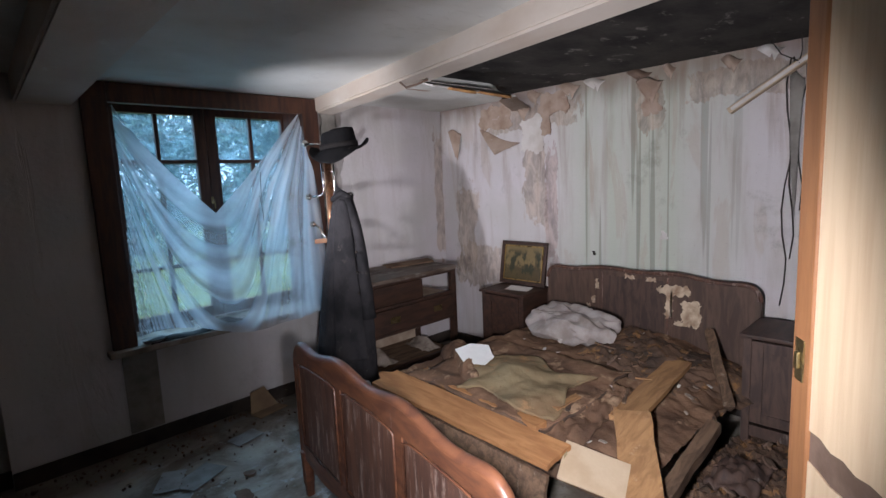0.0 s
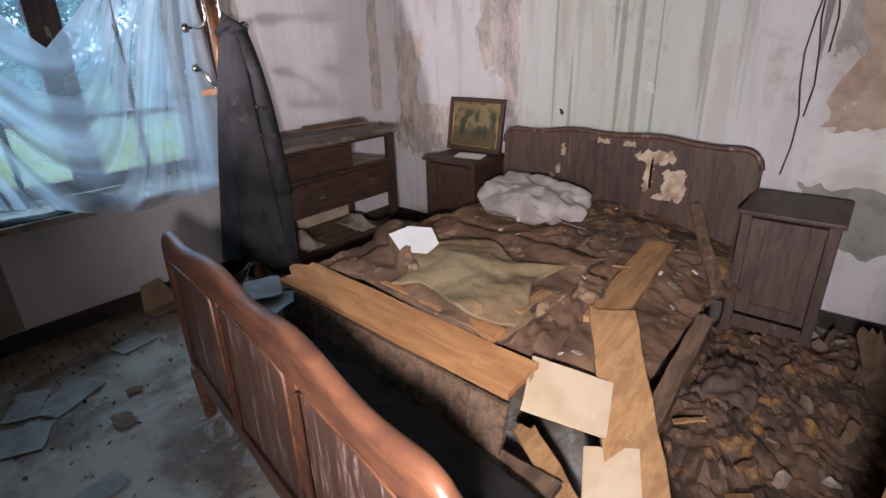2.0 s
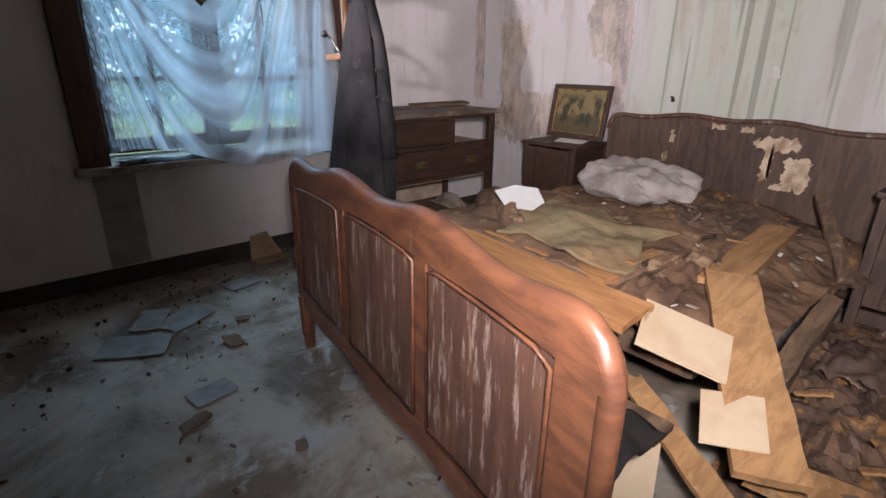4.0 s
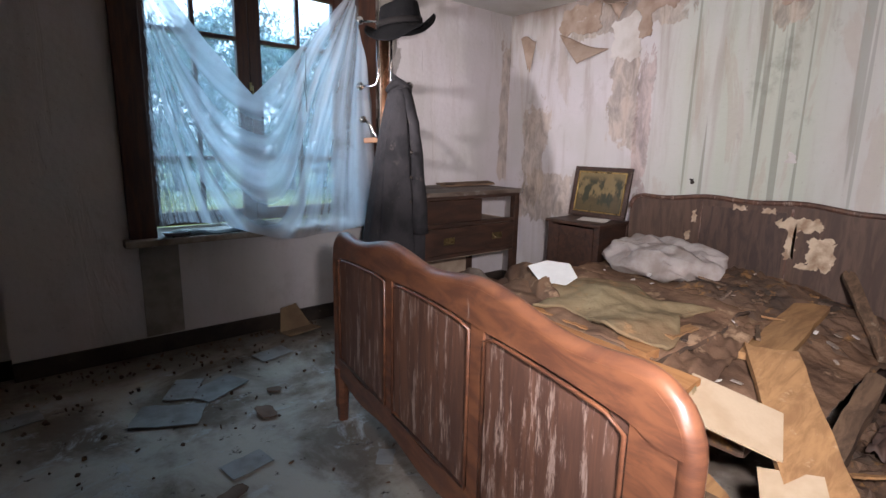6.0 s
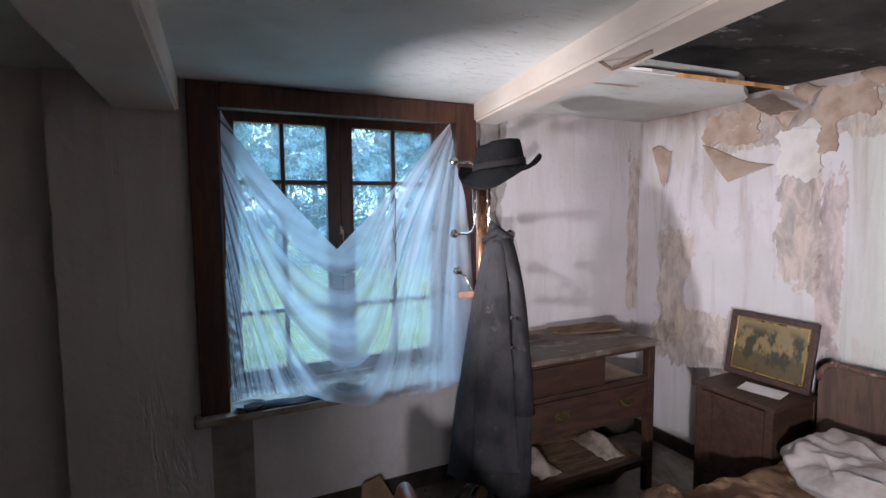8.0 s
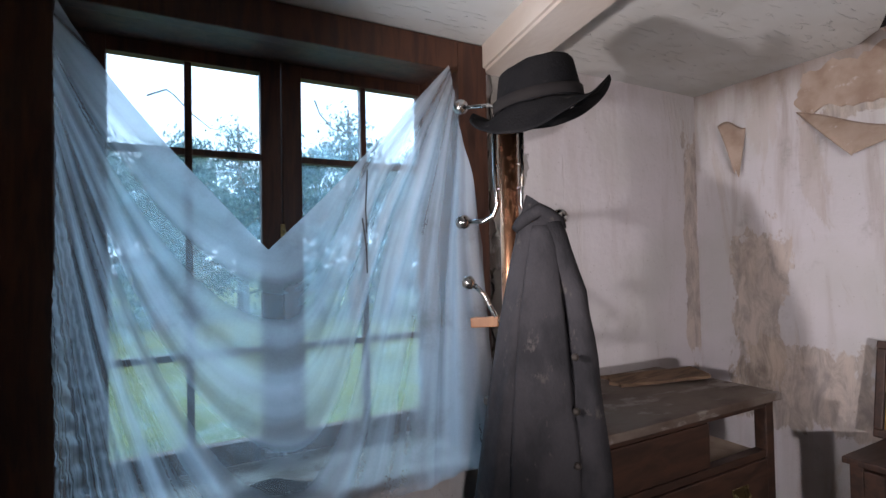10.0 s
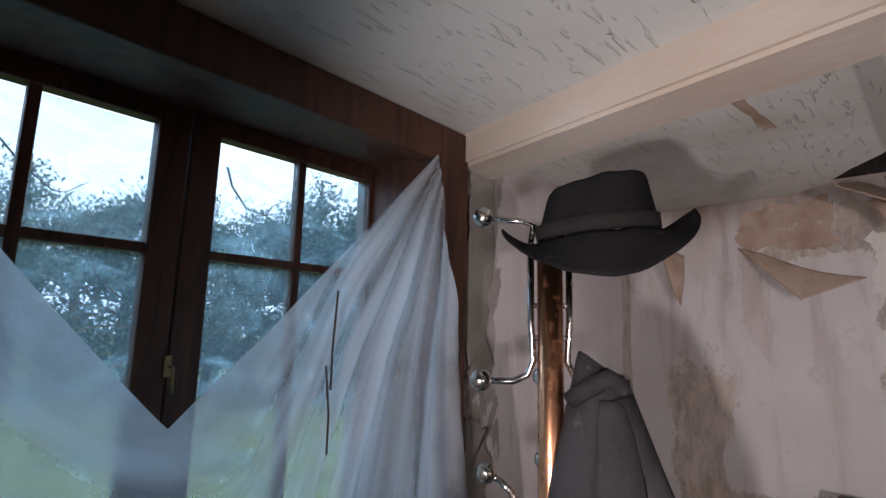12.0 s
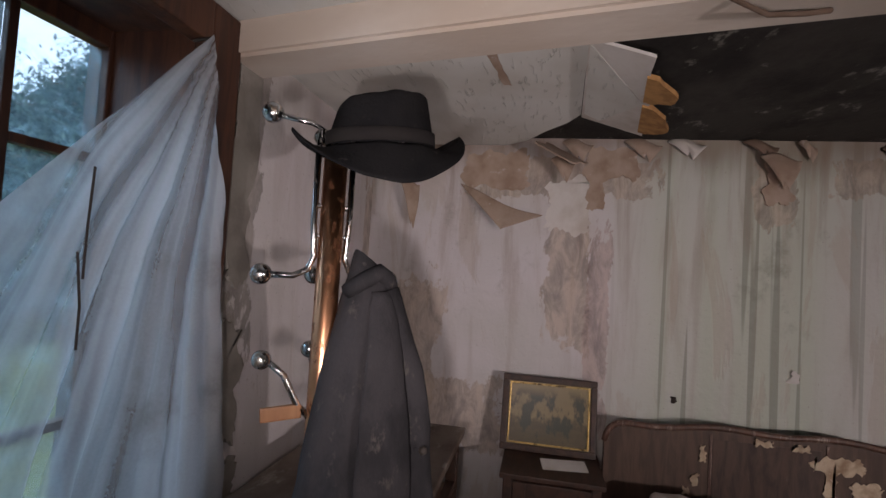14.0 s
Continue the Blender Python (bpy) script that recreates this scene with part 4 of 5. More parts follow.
    card("card_panel", ((-2.0, -2.445, 0.26), (-1.925, -2.565, 0.26), (-2.015, -2.61, 0.02), (-2.09, -2.49, 0.02)), "cream board leaning behind the footboard")
    bars = thing("label_sticker", (-1.83, -2.43, 0.48), "small printed sticker on the card panel", "label")
    for k in range(3):
        part("print_bar", boxed(-0.012, 0.012, -0.002, 0.002, 0, 0.001, m=pose(-1.835 - 0.008 * k, -2.432, 0.4955 - 0.003 * k, -18, -22, 30)), "blanket", bars)


boards()


# ---- cupboards ----
def dresser():
    d = thing("dresser", (-0.97, -0.33, 0), "dark chest of drawers with missing lower drawer and broken panels", "dresser")
    x0, x1, y0, y1, top = -1.42, -0.53, -0.58, -0.07, 0.88
    part("top", boxed(x0 - 0.02, x1 + 0.02, y0 - 0.02, y1, top - 0.028, top, bevel=0.006), "dusty_wood", d, "dusty worn top")
    for x in (x0, x1 - 0.045):
        for y in (y0, y1 - 0.045):
            part("leg", boxed(x, x + 0.045, y, y + 0.045, 0, top - 0.028, bevel=0.004), "dark_wood", d)
    part("side_panel", boxed(x0 + 0.01, x0 + 0.025, y0 + 0.045, y1 - 0.045, 0.16, top - 0.028), "dark_wood", d)
    part("back_panel", boxed(x0 + 0.045, x1 - 0.045, y1 - 0.02, y1 - 0.008, 0.16, top - 0.028), "drawer_inside", d, "pale bare back panel")
    for z0, z1 in ((0.83, 0.852), (0.655, 0.68), (0.455, 0.48), (0.16, 0.20)):
        part("front_rail", boxed(x0 + 0.045, x1 - 0.045, y0 + 0.003, y0 + 0.04, z0, z1, bevel=0.003), "dark_wood", d)
    part("shelf", boxed(x0 + 0.045, x1 - 0.045, y0 + 0.042, y1 - 0.022, 0.44, 0.453), "drawer_inside", d)
    part("shelf", boxed(x0 + 0.045, x1 - 0.045, y0 + 0.042, y1 - 0.022, 0.655, 0.668), "drawer_inside", d)
    part("shelf", boxed(x0 + 0.045, x1 - 0.045, y0 + 0.042, y1 - 0.022, 0.18, 0.195), "old_plank", d)
    a = part("drawer_front", boxed(x0 + 0.05, x0 + 0.53, y0 + 0.005, y0 + 0.025, 0.683, 0.826, bevel=0.004), "dark_wood", d, "broken half drawer front")
    b = part("drawer_front", boxed(x0 + 0.05, x1 - 0.05, y0 - 0.004, y0 + 0.02, 0.483, 0.652, bevel=0.005), "dark_wood", d)
    for x in (x0 + 0.24, x1 - 0.22):
        h = part("handle_plate", boxed(x - 0.045, x + 0.045, y0 - 0.008, y0 - 0.004, 0.545, 0.59, bevel=0.0015), "brass", b)
        part("handle", tube(bmesh.new(), [(x - 0.035, y0 - 0.008, 0.575), (x - 0.03, y0 - 0.022, 0.56), (x, y0 - 0.026, 0.552), (x + 0.03, y0 - 0.022, 0.56), (x + 0.035, y0 - 0.008, 0.575)], 0.004, 6), "brass", h, smooth=True)
    for x in (-1.25, -0.8):
        t = thing("cloth_scrap", (x, -0.4, 0.2), "pale crumpled rag inside the dresser", "rag", "rags in the dresser")
        s = abs(x) * 3
        part("rag", sheet(lambda u, v, x=x: (x + 0.14 * u, -0.5 + 0.3 * v, 0.205 + 0.06 * math.sin(math.pi * u) * math.sin(math.pi * v) * (1 + 0.5 * math.sin(8 * u + s)) + fract((u * 2, v * 2, s), 3, 0.012)), 16, 16, 0.003), "plaster_bits", t, smooth=True)
    roll = thing("rolled_bundle", (-0.98, -0.36, 0), "dark dusty bundle rolled up on the floor under the dresser", "bundle")

    def wrap(u, v):
        a = 2 * math.pi * v
        taper = 0.35 + 0.65 * min(1.0, 6 * min(u, 1 - u) + 0.15)
        rad = 0.075 * taper * (1 + 0.22 * noise.noise(Vector((u * 6, math.cos(a), math.sin(a)))) + 0.06 * math.sin(9 * a + 14 * u))
        return (-1.33 + 0.72 * u, -0.37 + 0.05 * math.sin(4 * u) + 1.15 * rad * math.cos(a), 0.078 + rad * math.sin(a))

    part("wrapping", sheet(wrap, 60, 30), "bundle", roll, smooth=True)
    plank("plank", (-0.95, -0.18, 0.883), (-0.55, -0.32, 0.90), 0.12, 0.012, "old_plank", "loose split veneer board on the dresser top", 5, 0.05, 21)


dresser()


def night_cabinet(x0, x1, y0, y1, top, label, mat):
    c = thing("night_cabinet", ((x0 + x1) / 2, (y0 + y1) / 2, 0), label, "cabinet", "bedside cabinets")
    part("top", boxed(x0 - 0.018, x1, y0 - 0.015, y1 + 0.015, top - 0.022, top, bevel=0.005), "dark_wood", c)
    for y in (y0, y1 - 0.04):
        for x in (x0, x1 - 0.04):
            part("leg", boxed(x, x + 0.04, y, y + 0.04, 0, top - 0.022, bevel=0.004), mat, c)
    for y in (y0 + 0.008, y1 - 0.02):
        part("side_panel", boxed(x0 + 0.04, x1 - 0.04, y, y + 0.012, 0.14, top - 0.022), mat, c)
    part("back_panel", boxed(x1 - 0.02, x1 - 0.008, y0 + 0.04, y1 - 0.04, 0.14, top - 0.022), mat, c)
    part("bottom", boxed(x0 + 0.02, x1 - 0.02, y0 + 0.04, y1 - 0.04, 0.14, 0.155), mat, c)
    door = part("door", boxed(x0 + 0.006, x0 + 0.022, y0 + 0.042, y1 - 0.042, 0.22, top - 0.035, bevel=0.003), mat, c, "panelled cabinet door grey with mould")
    a, b, lo, hi = y0 + 0.042, y1 - 0.042, 0.22, top - 0.035
    for q in ((a, a + 0.055, lo, hi), (b - 0.055, b, lo, hi), (a + 0.055, b - 0.055, lo, lo + 0.055), (a + 0.055, b - 0.055, hi - 0.055, hi)):
        part("door_frame", boxed(x0 - 0.004, x0 + 0.006, *q, bevel=0.003), mat, door)
    part("plinth_rail", boxed(x0 + 0.004, x0 + 0.02, y0 + 0.042, y1 - 0.042, 0.14, 0.20), mat, c)
    return c


night_cabinet(-0.52, -0.14, -3.03, -2.68, 0.70, "dark bedside cabinet with a mouldy panelled door", "grey_wood")
night_cabinet(-0.42, -0.05, -1.17, -0.76, 0.685, "dark bedside cabinet with a framed picture on it", "dark_wood")


def picture():
    p = thing("framed_picture", (-0.1, -0.95, 0.685), "gilt and brown framed landscape painting leaning on the wall", "picture")
    m = pose(-0.135, -0.945, 0.688, 0, 10, 0)
    w, h = 0.225, 0.355
    for q in ((-w, w, 0, 0.03), (-w, w, h - 0.03, h), (-w, -w + 0.03, 0.03, h - 0.03), (w - 0.03, w, 0.03, h - 0.03)):
        f = part("frame_bar", boxed(-0.012, 0.012, q[0], q[1], q[2], q[3], bevel=0.005, m=m), "dark_wood", p)
    i = 0.034
    for q in ((-w + i, w - i, i, i + 0.008), (-w + i, w - i, h - i - 0.008, h - i), (-w + i, -w + i + 0.008, i + 0.008, h - i - 0.008), (w - i - 0.008, w - i, i + 0.008, h - i - 0.008)):
        part("gilt_strip", boxed(-0.010, -0.002, *q, bevel=0.002, m=m), "gilt", p)
    part("painting", boxed(-0.004, 0.004, -w + 0.03, w - 0.03, 0.03, h - 0.03, m=m), "painting", p, "dull yellow landscape with trees")
    f = thing("envelope", (-0.3, -1.02, 0.685), "dirty pale envelope lying on the cabinet", "envelope")
    part("sheet", slab([(-0.05, -0.1), (0.05, -0.1), (0.05, 0.1), (-0.05, 0.1)], pose(-0.27, -1.02, 0.688, 0, -8, 8), 0.004), "torn_white", f)


picture()


# ---- coat stand, hat and coat ----
PX, PY = -1.535, -0.385


def coat_stand():
    s = thing("coat_stand", (PX, PY, 0), "rusty copper tube coat stand with chrome hooks and ball ends", "coat stand")
    part("pole", tube(bmesh.new(), [(PX, PY, 0.1), (PX, PY, 0.7), (PX, PY, 1.2), (PX, PY, 1.80)], 0.028, 16), "copper", s, smooth=True)
    for k in range(4):
        a = math.radians(20 + 90 * k)
        leg = [(PX + r * math.cos(a), PY + r * math.sin(a), z) for r, z in ((0.015, 0.2), (0.06, 0.19), (0.14, 0.10), (0.19, 0.03), (0.2, 0.012))]
        part("foot", tube(bmesh.new(), leg, 0.012, 8), "chrome", s, smooth=True)
    for k, (ang, drop) in enumerate(((128, 0.0), (308, 0.0), (38, 0.0))):
        a = math.radians(ang)
        ca, sa = math.cos(a), math.sin(a)

        def at(r, z):
            return (PX + r * ca, PY + r * sa, z)

        low = [at(0.042, 1.80), at(0.042, 1.62), at(0.036, 1.54), at(0.05, 1.51), at(0.08, 1.495), at(0.135, 1.495)]
        hook = part("hook", tube(bmesh.new(), low, 0.0075, 10), "chrome", s, smooth=True)
        up = [at(0.042, 1.80), at(0.036, 1.84), at(0.06, 1.85), at(0.135, 1.855)]
        part("hook_arm", tube(bmesh.new(), up, 0.0065, 8), "chrome", hook, smooth=True)
        for r, z in ((0.15, 1.495), (0.15, 1.858)):
            bm = bmesh.new()
            bmesh.ops.create_uvsphere(bm, u_segments=20, v_segments=14, radius=0.024, matrix=Matrix.Translation(at(r, z)))
            part("ball", bm, "chrome", hook, smooth=True)
        for z in (1.59, 1.66):
            part("clip", tube(bmesh.new(), [at(0.018, z), at(0.04, z)], 0.006, 8), "chrome", hook)
        c2 = [at(0.02, 1.17), at(0.05, 1.20), at(0.085, 1.27), at(0.12, 1.30)]
        low_hook = part("lower_hook", tube(bmesh.new(), c2, 0.008, 8), "chrome", s, smooth=True)
        bm = bmesh.new()
        bmesh.ops.create_uvsphere(bm, u_segments=16, v_segments=12, radius=0.022, matrix=Matrix.Translation(at(0.135, 1.305)))
        part("ball", bm, "chrome", low_hook, smooth=True)
    a = math.radians(128)
    tag = (PX + 0.085 * math.cos(a), PY + 0.085 * math.sin(a))
    part("hanger_tag", boxed(-0.045, 0.045, -0.008, 0.008, -0.016, 0.016, bevel=0.004, m=pose(tag[0], tag[1], 1.185, 0, 4, 128)), "door_wood", s, "orange wooden strip hung on the lower hook")


coat_stand()


def hat():
    h = thing("hat", (-1.47, -0.44, 1.80), "dusty black felt hat with a dented crown on the coat stand", "hat")
    m = pose(-1.492, -0.48, 1.812, 3, -6, -58) @ Matrix.Scale(1.06, 4)

    def brim(u, v):
        a = 2 * math.pi * u
        rx, ry = 0.124 + 0.07 * v, 0.103 + 0.062 * v
        x, y = rx * math.cos(a), ry * math.sin(a)
        z = 0.03 * v * v * (math.cos(a) ** 2 * 1.9 - 0.3) - 0.07 * v * max(0.0, -math.sin(a)) + fract((x * 3, y * 3, 0), 3, 0.006) - 0.01 * v
        return m @ Vector((x, y, z))

    part("brim", sheet(brim, 64, 10, 0.004), "hat", h, smooth=True)

    def top(u, v):
        a = 2 * math.pi * u
        if v < 0.7:
            q = v / 0.7
            r, z = 1 - 0.12 * q, 0.108 * q
        else:
            q = (v - 0.7) / 0.3
            r, z = 0.88 * (1 - q), 0.108 + 0.012 * math.sin(math.pi * q) - 0.04 * q * q
        pinch = 1 - 0.22 * v * max(0.0, -math.cos(a)) ** 3
        x, y = 0.124 * r * math.cos(a) * pinch, 0.103 * r * math.sin(a) * (1 - 0.1 * v * math.cos(a) ** 2)
        z -= 0.020 * max(0.0, v - 0.6) / 0.4 * (1 - abs(math.sin(a)))
        z += 0.018 * v * math.cos(a) + fract((x * 4, y * 4, z * 3), 3, 0.006)
        return m @ Vector((x, y, z))

    part("crown", sheet(top, 48, 24), "hat", h, smooth=True)
    part("band", sheet(lambda u, v: m @ Vector((0.1255 * math.cos(6.2832 * u), 0.1045 * math.sin(6.2832 * u), 0.004 + 0.028 * v)), 48, 2, 0.002), "black", h, "black ribbon band", smooth=True)


hat()


def coat():
    c = thing("coat", (PX + 0.1, PY - 0.1, 0.2), "long dusty charcoal wool coat hanging from a hook", "coat")
    CX, CY = -1.492, -0.468
    ax = Vector((0.83, -0.56, 0)).normalized()    # across the coat
    out = Vector((-0.56, -0.83, 0))               # towards the room

    def fn(u, v):
        z = 1.525 - 1.30 * v
        half = 0.048 + 0.095 * (1 - math.exp(-v * 3.4)) + 0.06 * v
        depth = 0.03 + 0.075 * (1 - math.exp(-v * 5)) + 0.03 * v
        a = 2 * math.pi * u
        fold = 1 + 0.09 * math.sin(6 * a + 1.2 * v) * min(1, v * 2.5) + 0.035 * math.sin(14 * a - 2 * v) * min(1, v * 3)
        p = Vector((CX, CY, z)) + ax * (half * math.cos(a) * (1 + 0.06 * fold)) + out * (depth * math.sin(a) * fold)
        p += ax * 0.02 * math.sin(3 * v + 1) + ax * (-0.03 * v)
        p.z -= 0.04 * math.cos(a) * (1 - v) + (0.05 * math.cos(2 * a) + 0.10 * math.cos(a)) * v * v
        p += out * fract((p.x, p.y, p.z), 6, 0.012)
        return p

    part("body", sheet(fn, 120, 80), "coat", c, smooth=True)

    def front(u, v):
        """The overlapping front edge, from the collar down across the body."""
        z = 1.47 - 1.10 * v
        reach = (0.03 + 0.085 * (1 - math.exp(-v * 3.4)) + 0.05 * v)
        across = -reach * 0.75 + (0.035 + 0.075 * v + reach * 0.75) * u
        deep = (0.045 + 0.075 * (1 - math.exp(-v * 5)) + 0.03 * v) * math.sqrt(max(0.1, 1 - (across / (reach * 1.35)) ** 2))
        p = Vector((CX, CY, z)) + ax * across + out * (deep + 0.012 + 0.010 * u)
        return p + out * fract((p.x, p.y, p.z), 7, 0.012)

    part("front_panel", sheet(front, 18, 60, 0.006), "coat", c, smooth=True)

    def sleeve():
        pts = []
        for k in range(14):
            q = k / 13
            pts.append(Vector((CX, CY, 1.47 - 0.82 * q)) + ax * (0.035 + 0.095 * (1 - math.exp(-q * 2.6))) + out * (0.035 + 0.07 * (1 - math.exp(-q * 4))))
        bm = tube(bmesh.new(), pts, 0.030, 18, 0.052)
        for v in bm.verts:
            v.co += out * fract(v.co, 8, 0.014) + ax * fract(v.co, 6, 0.012, 4)
        return bm

    part("sleeve", sleeve(), "coat", c, "empty sleeve hanging over the front", smooth=True)
    part("collar", tube(bmesh.new(), [Vector((CX, CY, 1.515 - 0.05 * abs(k - 4) / 4)) + ax * 0.06 * math.sin((k - 4) * 0.36) + out * 0.045 * math.cos((k - 4) * 0.36) for k in range(9)], 0.020, 10), "coat", c, smooth=True)
    for z in (1.12, 0.98, 0.84):
        bm = bmesh.new()
        p = Vector((CX, CY, z)) + ax * 0.07 + out * 0.155
        bmesh.ops.create_uvsphere(bm, u_segments=10, v_segments=8, radius=0.010, matrix=Matrix.Translation(p))
        part("button", bm, "wire", c, smooth=True)


coat()


# ---- door by the entry ----
def open_door():
    d = thing("door_1", (-2.72, -3.62, 0), "orange wooden door standing open with torn cream paper panel", "door", kind="structure")
    e, hinge = Vector((-2.0, -3.20, 0)), Vector((-2.70, -3.66, 0))
    v = hinge - e
    m = pose(e.x, e.y, 0, 0, 0, math.degrees(math.atan2(v.y, v.x)))
    L = v.length
    part("stile", boxed(0, 0.085, -0.02, 0.02, 0.01, 2.02, bevel=0.006, m=m), "door_wood", d)
    part("stile", boxed(L - 0.085, L, -0.02, 0.02, 0.01, 2.02, bevel=0.006, m=m), "door_wood", d)
    for z in ((0.01, 0.12), (1.93, 2.02)):
        part("rail", boxed(0.085, L - 0.085, -0.02, 0.02, *z, bevel=0.004, m=m), "door_wood", d)
    panel = part("panel", boxed(0.085, L - 0.085, -0.01, 0.01, 0.12, 1.93, m=m), "bare_door", d, "bare brown board showing through torn paper")
    rnd = random.Random(3)
    pm = m @ Matrix(((1, 0, 0, 0), (0, 0, -1, -0.011), (0, 1, 0, 0), (0, 0, 0, 1)))
    for z0, z1 in ((0.13, 0.86), (0.94, 1.90)):
        xs = [0.088 + (L - 0.176) * k / 14 for k in range(15)]
        o = [(x, z0 + rnd.uniform(-0.0, 0.02) + (0.03 * (x) if z0 > 0.5 else 0)) for x in xs] + [(x, z1 + rnd.uniform(-0.015, 0.01) + 0.02 * math.sin(9 * x)) for x in xs[::-1]]
        for s in (0, 1):
            mm = pm if s == 0 else m @ Matrix(((1, 0, 0, 0), (0, 0, -1, 0.0145), (0, 1, 0, 0), (0, 0, 0, 1)))
            part("panel_paper", slab(o, mm, 0.0035), "cream_door", panel, "cream paper torn across the middle")
    for y in (-0.023, 0.020):
        plate = part("latch_plate", boxed(0.022, 0.062, y, y + 0.003, 1.06, 1.16, m=m), "brass", d, "worn brass latch plate")
    part("latch_knob", boxed(0.034, 0.05, -0.032, -0.023, 1.09, 1.13, bevel=0.003, m=m), "brass", plate)
    f = thing("door_frame", (-3.2, SOUTH, 0), "brown wooden door frame", "door frame", kind="structure")
    for a in ((-3.72, -3.66), (-2.76, -2.70)):
        part("jamb", boxed(a[0], a[1], SOUTH - 0.16, SOUTH + 0.01, 0, 2.08, bevel=0.004), "door_wood", f)
    part("head", boxed(-3.66, -2.76, SOUTH - 0.16, SOUTH + 0.01, 2.03, 2.08, bevel=0.004), "door_wood", f)


open_door()


# ---- litter on the floor ----
def floor_litter():
    rnd = random.Random(21)
    for x, y, s, t in ((-2.62, -0.60, 0.24, 25), (-2.86, -0.74, 0.27, -28), (-2.26, -0.36, 0.19, 12), (-3.35, -0.42, 0.16, 8), (-2.75, -0.52, 0.2, 60), (-2.30, -1.55, 0.1, 50), (-2.72, -1.28, 0.16, 10)):
        tagged(part("paper_sheet", slab(ragged(s, s * 0.66, rnd, 5, 0.08), pose(x, y, 0.010, rnd.uniform(-2, 2), rnd.uniform(-2, 2), t), 0.003), "floor_paper"), "dirty grey paper sheet lying on the floor", "paper", "papers on the floor")
    for x, y, s in ((-2.53, -0.96, 0.11), (-2.82, -1.42, 0.10), (-2.6, -1.75, 0.05), (-2.42, -0.78, 0.06)):
        tagged(part("leaf_scrap", slab(ragged(s, s * 0.7, rnd, 4, 0.35), pose(x, y, 0.010, rnd.uniform(-8, 8), rnd.uniform(-8, 8), rnd.uniform(0, 180)), 0.006), "bare_door"), "dry brown scrap on the floor", "scrap", "scraps on the floor")
    b = thing("cardboard_piece", (-2.0, -0.02, 0), "bent brown cardboard leaning on the skirting", "cardboard")
    part("fold", slab([(-0.10, 0), (0.12, 0), (0.05, 0.16), (-0.06, 0.15)], pose(-2.0, -0.06, 0.005, 68, 0, 8), 0.005), "brown_card", b)
    part("flap", slab([(-0.10, -0.12), (0.13, -0.1), (0.12, 0), (-0.10, 0)], pose(-2.0, -0.06, 0.008, -3, 0, 8), 0.005), "brown_card", b)
    bm = bmesh.new()
    for i in range(420):
        x, y = rnd.uniform(-4.3, -2.2), rnd.uniform(-2.9, 0.0)
        if rnd.random() < 0.5:
            y = -rnd.random() ** 2 * 0.6
            x = rnd.uniform(-4.3, -1.6)
        lump(bm, (x, y, 0.008), (rnd.uniform(0.004, 0.014), rnd.uniform(0.004, 0.016), rnd.uniform(0.002, 0.006)), rnd)
    tagged(part("floor_dirt", bm, "rot"), "dark crumbs and dirt scattered over the floor", "dirt", kind="stuff")
    # rubble heap beside the bed
    bm = sheet(lambda u, v: (-0.15 - 1.75 * u, -2.66 - 0.95 * v, 0.015 + 0.20 * math.sin(math.pi * min(1, 0.12 + 0.85 * (1 - u))) * math.sin(math.pi * min(1, 0.25 + 0.7 * v)) + fract((u * 4, v * 3, 0), 3.5, 0.035) + fract((u * 9, v * 6, 1), 5, 0.02)), 90, 60)
    tagged(part("rubble_heap", bm, "rot", smooth=False), "brown heap of rotten plaster and rags beside the bed", "rubble", kind="stuff")
    for i in range(90):
        x, y = rnd.uniform(-1.85, -0.2), rnd.uniform(-3.55, -2.72)
        u, v = (-0.15 - x) / 1.75, (-2.66 - y) / 0.95
        z = 0.03 + 0.20 * math.sin(math.pi * min(1, 0.12 + 0.85 * (1 - u))) * math.sin(math.pi * min(1, 0.25 + 0.7 * v))
        s = rnd.uniform(0.012, 0.04)
        o = part("rubble_chunk", lump(bmesh.new(), (x, y, z), (s, s * rnd.uniform(0.6, 1.2), s * rnd.uniform(0.25, 0.6)), rnd), rnd.choice(("rot", "rot", "old_plank", "plaster_bits", "bare_door")))
        tagged(o, "broken chunk of plaster in the rubble", "rubble", "rubble chunks")
    for i in range(46):
        on_bed = i % 3 == 0
        x, y = (rnd.uniform(-1.5, -0.35), rnd.uniform(-2.68, -2.0)) if on_bed else (rnd.uniform(-1.9, -0.25), rnd.uniform(-3.5, -2.75))
        u, v = (-0.15 - x) / 1.75, (-2.66 - y) / 0.95
        z = bed_height(x, y) + 0.035 if on_bed else 0.05 + 0.20 * math.sin(math.pi * min(1, 0.12 + 0.85 * (1 - u))) * math.sin(math.pi * min(1, 0.25 + 0.7 * v))
        a, s = rnd.uniform(0, 6.28), rnd.uniform(0.05, 0.22)
        if on_bed and x < -1.1 and y < -2.33:
            y += 0.3      # clear of the wide planks
            z = bed_height(x, y) + 0.04
        plank("splinter", (x, y, z), (x + s * math.cos(a), y + s * math.sin(a) * 0.6, z + rnd.uniform(-0.02, 0.03)), rnd.uniform(0.012, 0.04), 0.008, rnd.choice(("old_plank", "old_plank", "plank_x", "bare_door", "rot")), "broken wood splinter among the debris", rnd.uniform(-20, 20), 0.02, i, "splinter", "splinters")
    tagged(part("purple_rag", sheet(lambda u, v: (-0.95 - 0.3 * u, -2.74 - 0.2 * v, 0.22 + 0.05 * math.sin(3 * u) * math.sin(3 * v) + fract((u * 2, v * 2, 5), 3, 0.03)), 24, 20, 0.004), "grey_wood", smooth=True), "grey-mauve rag on the rubble", "rag")


floor_litter()


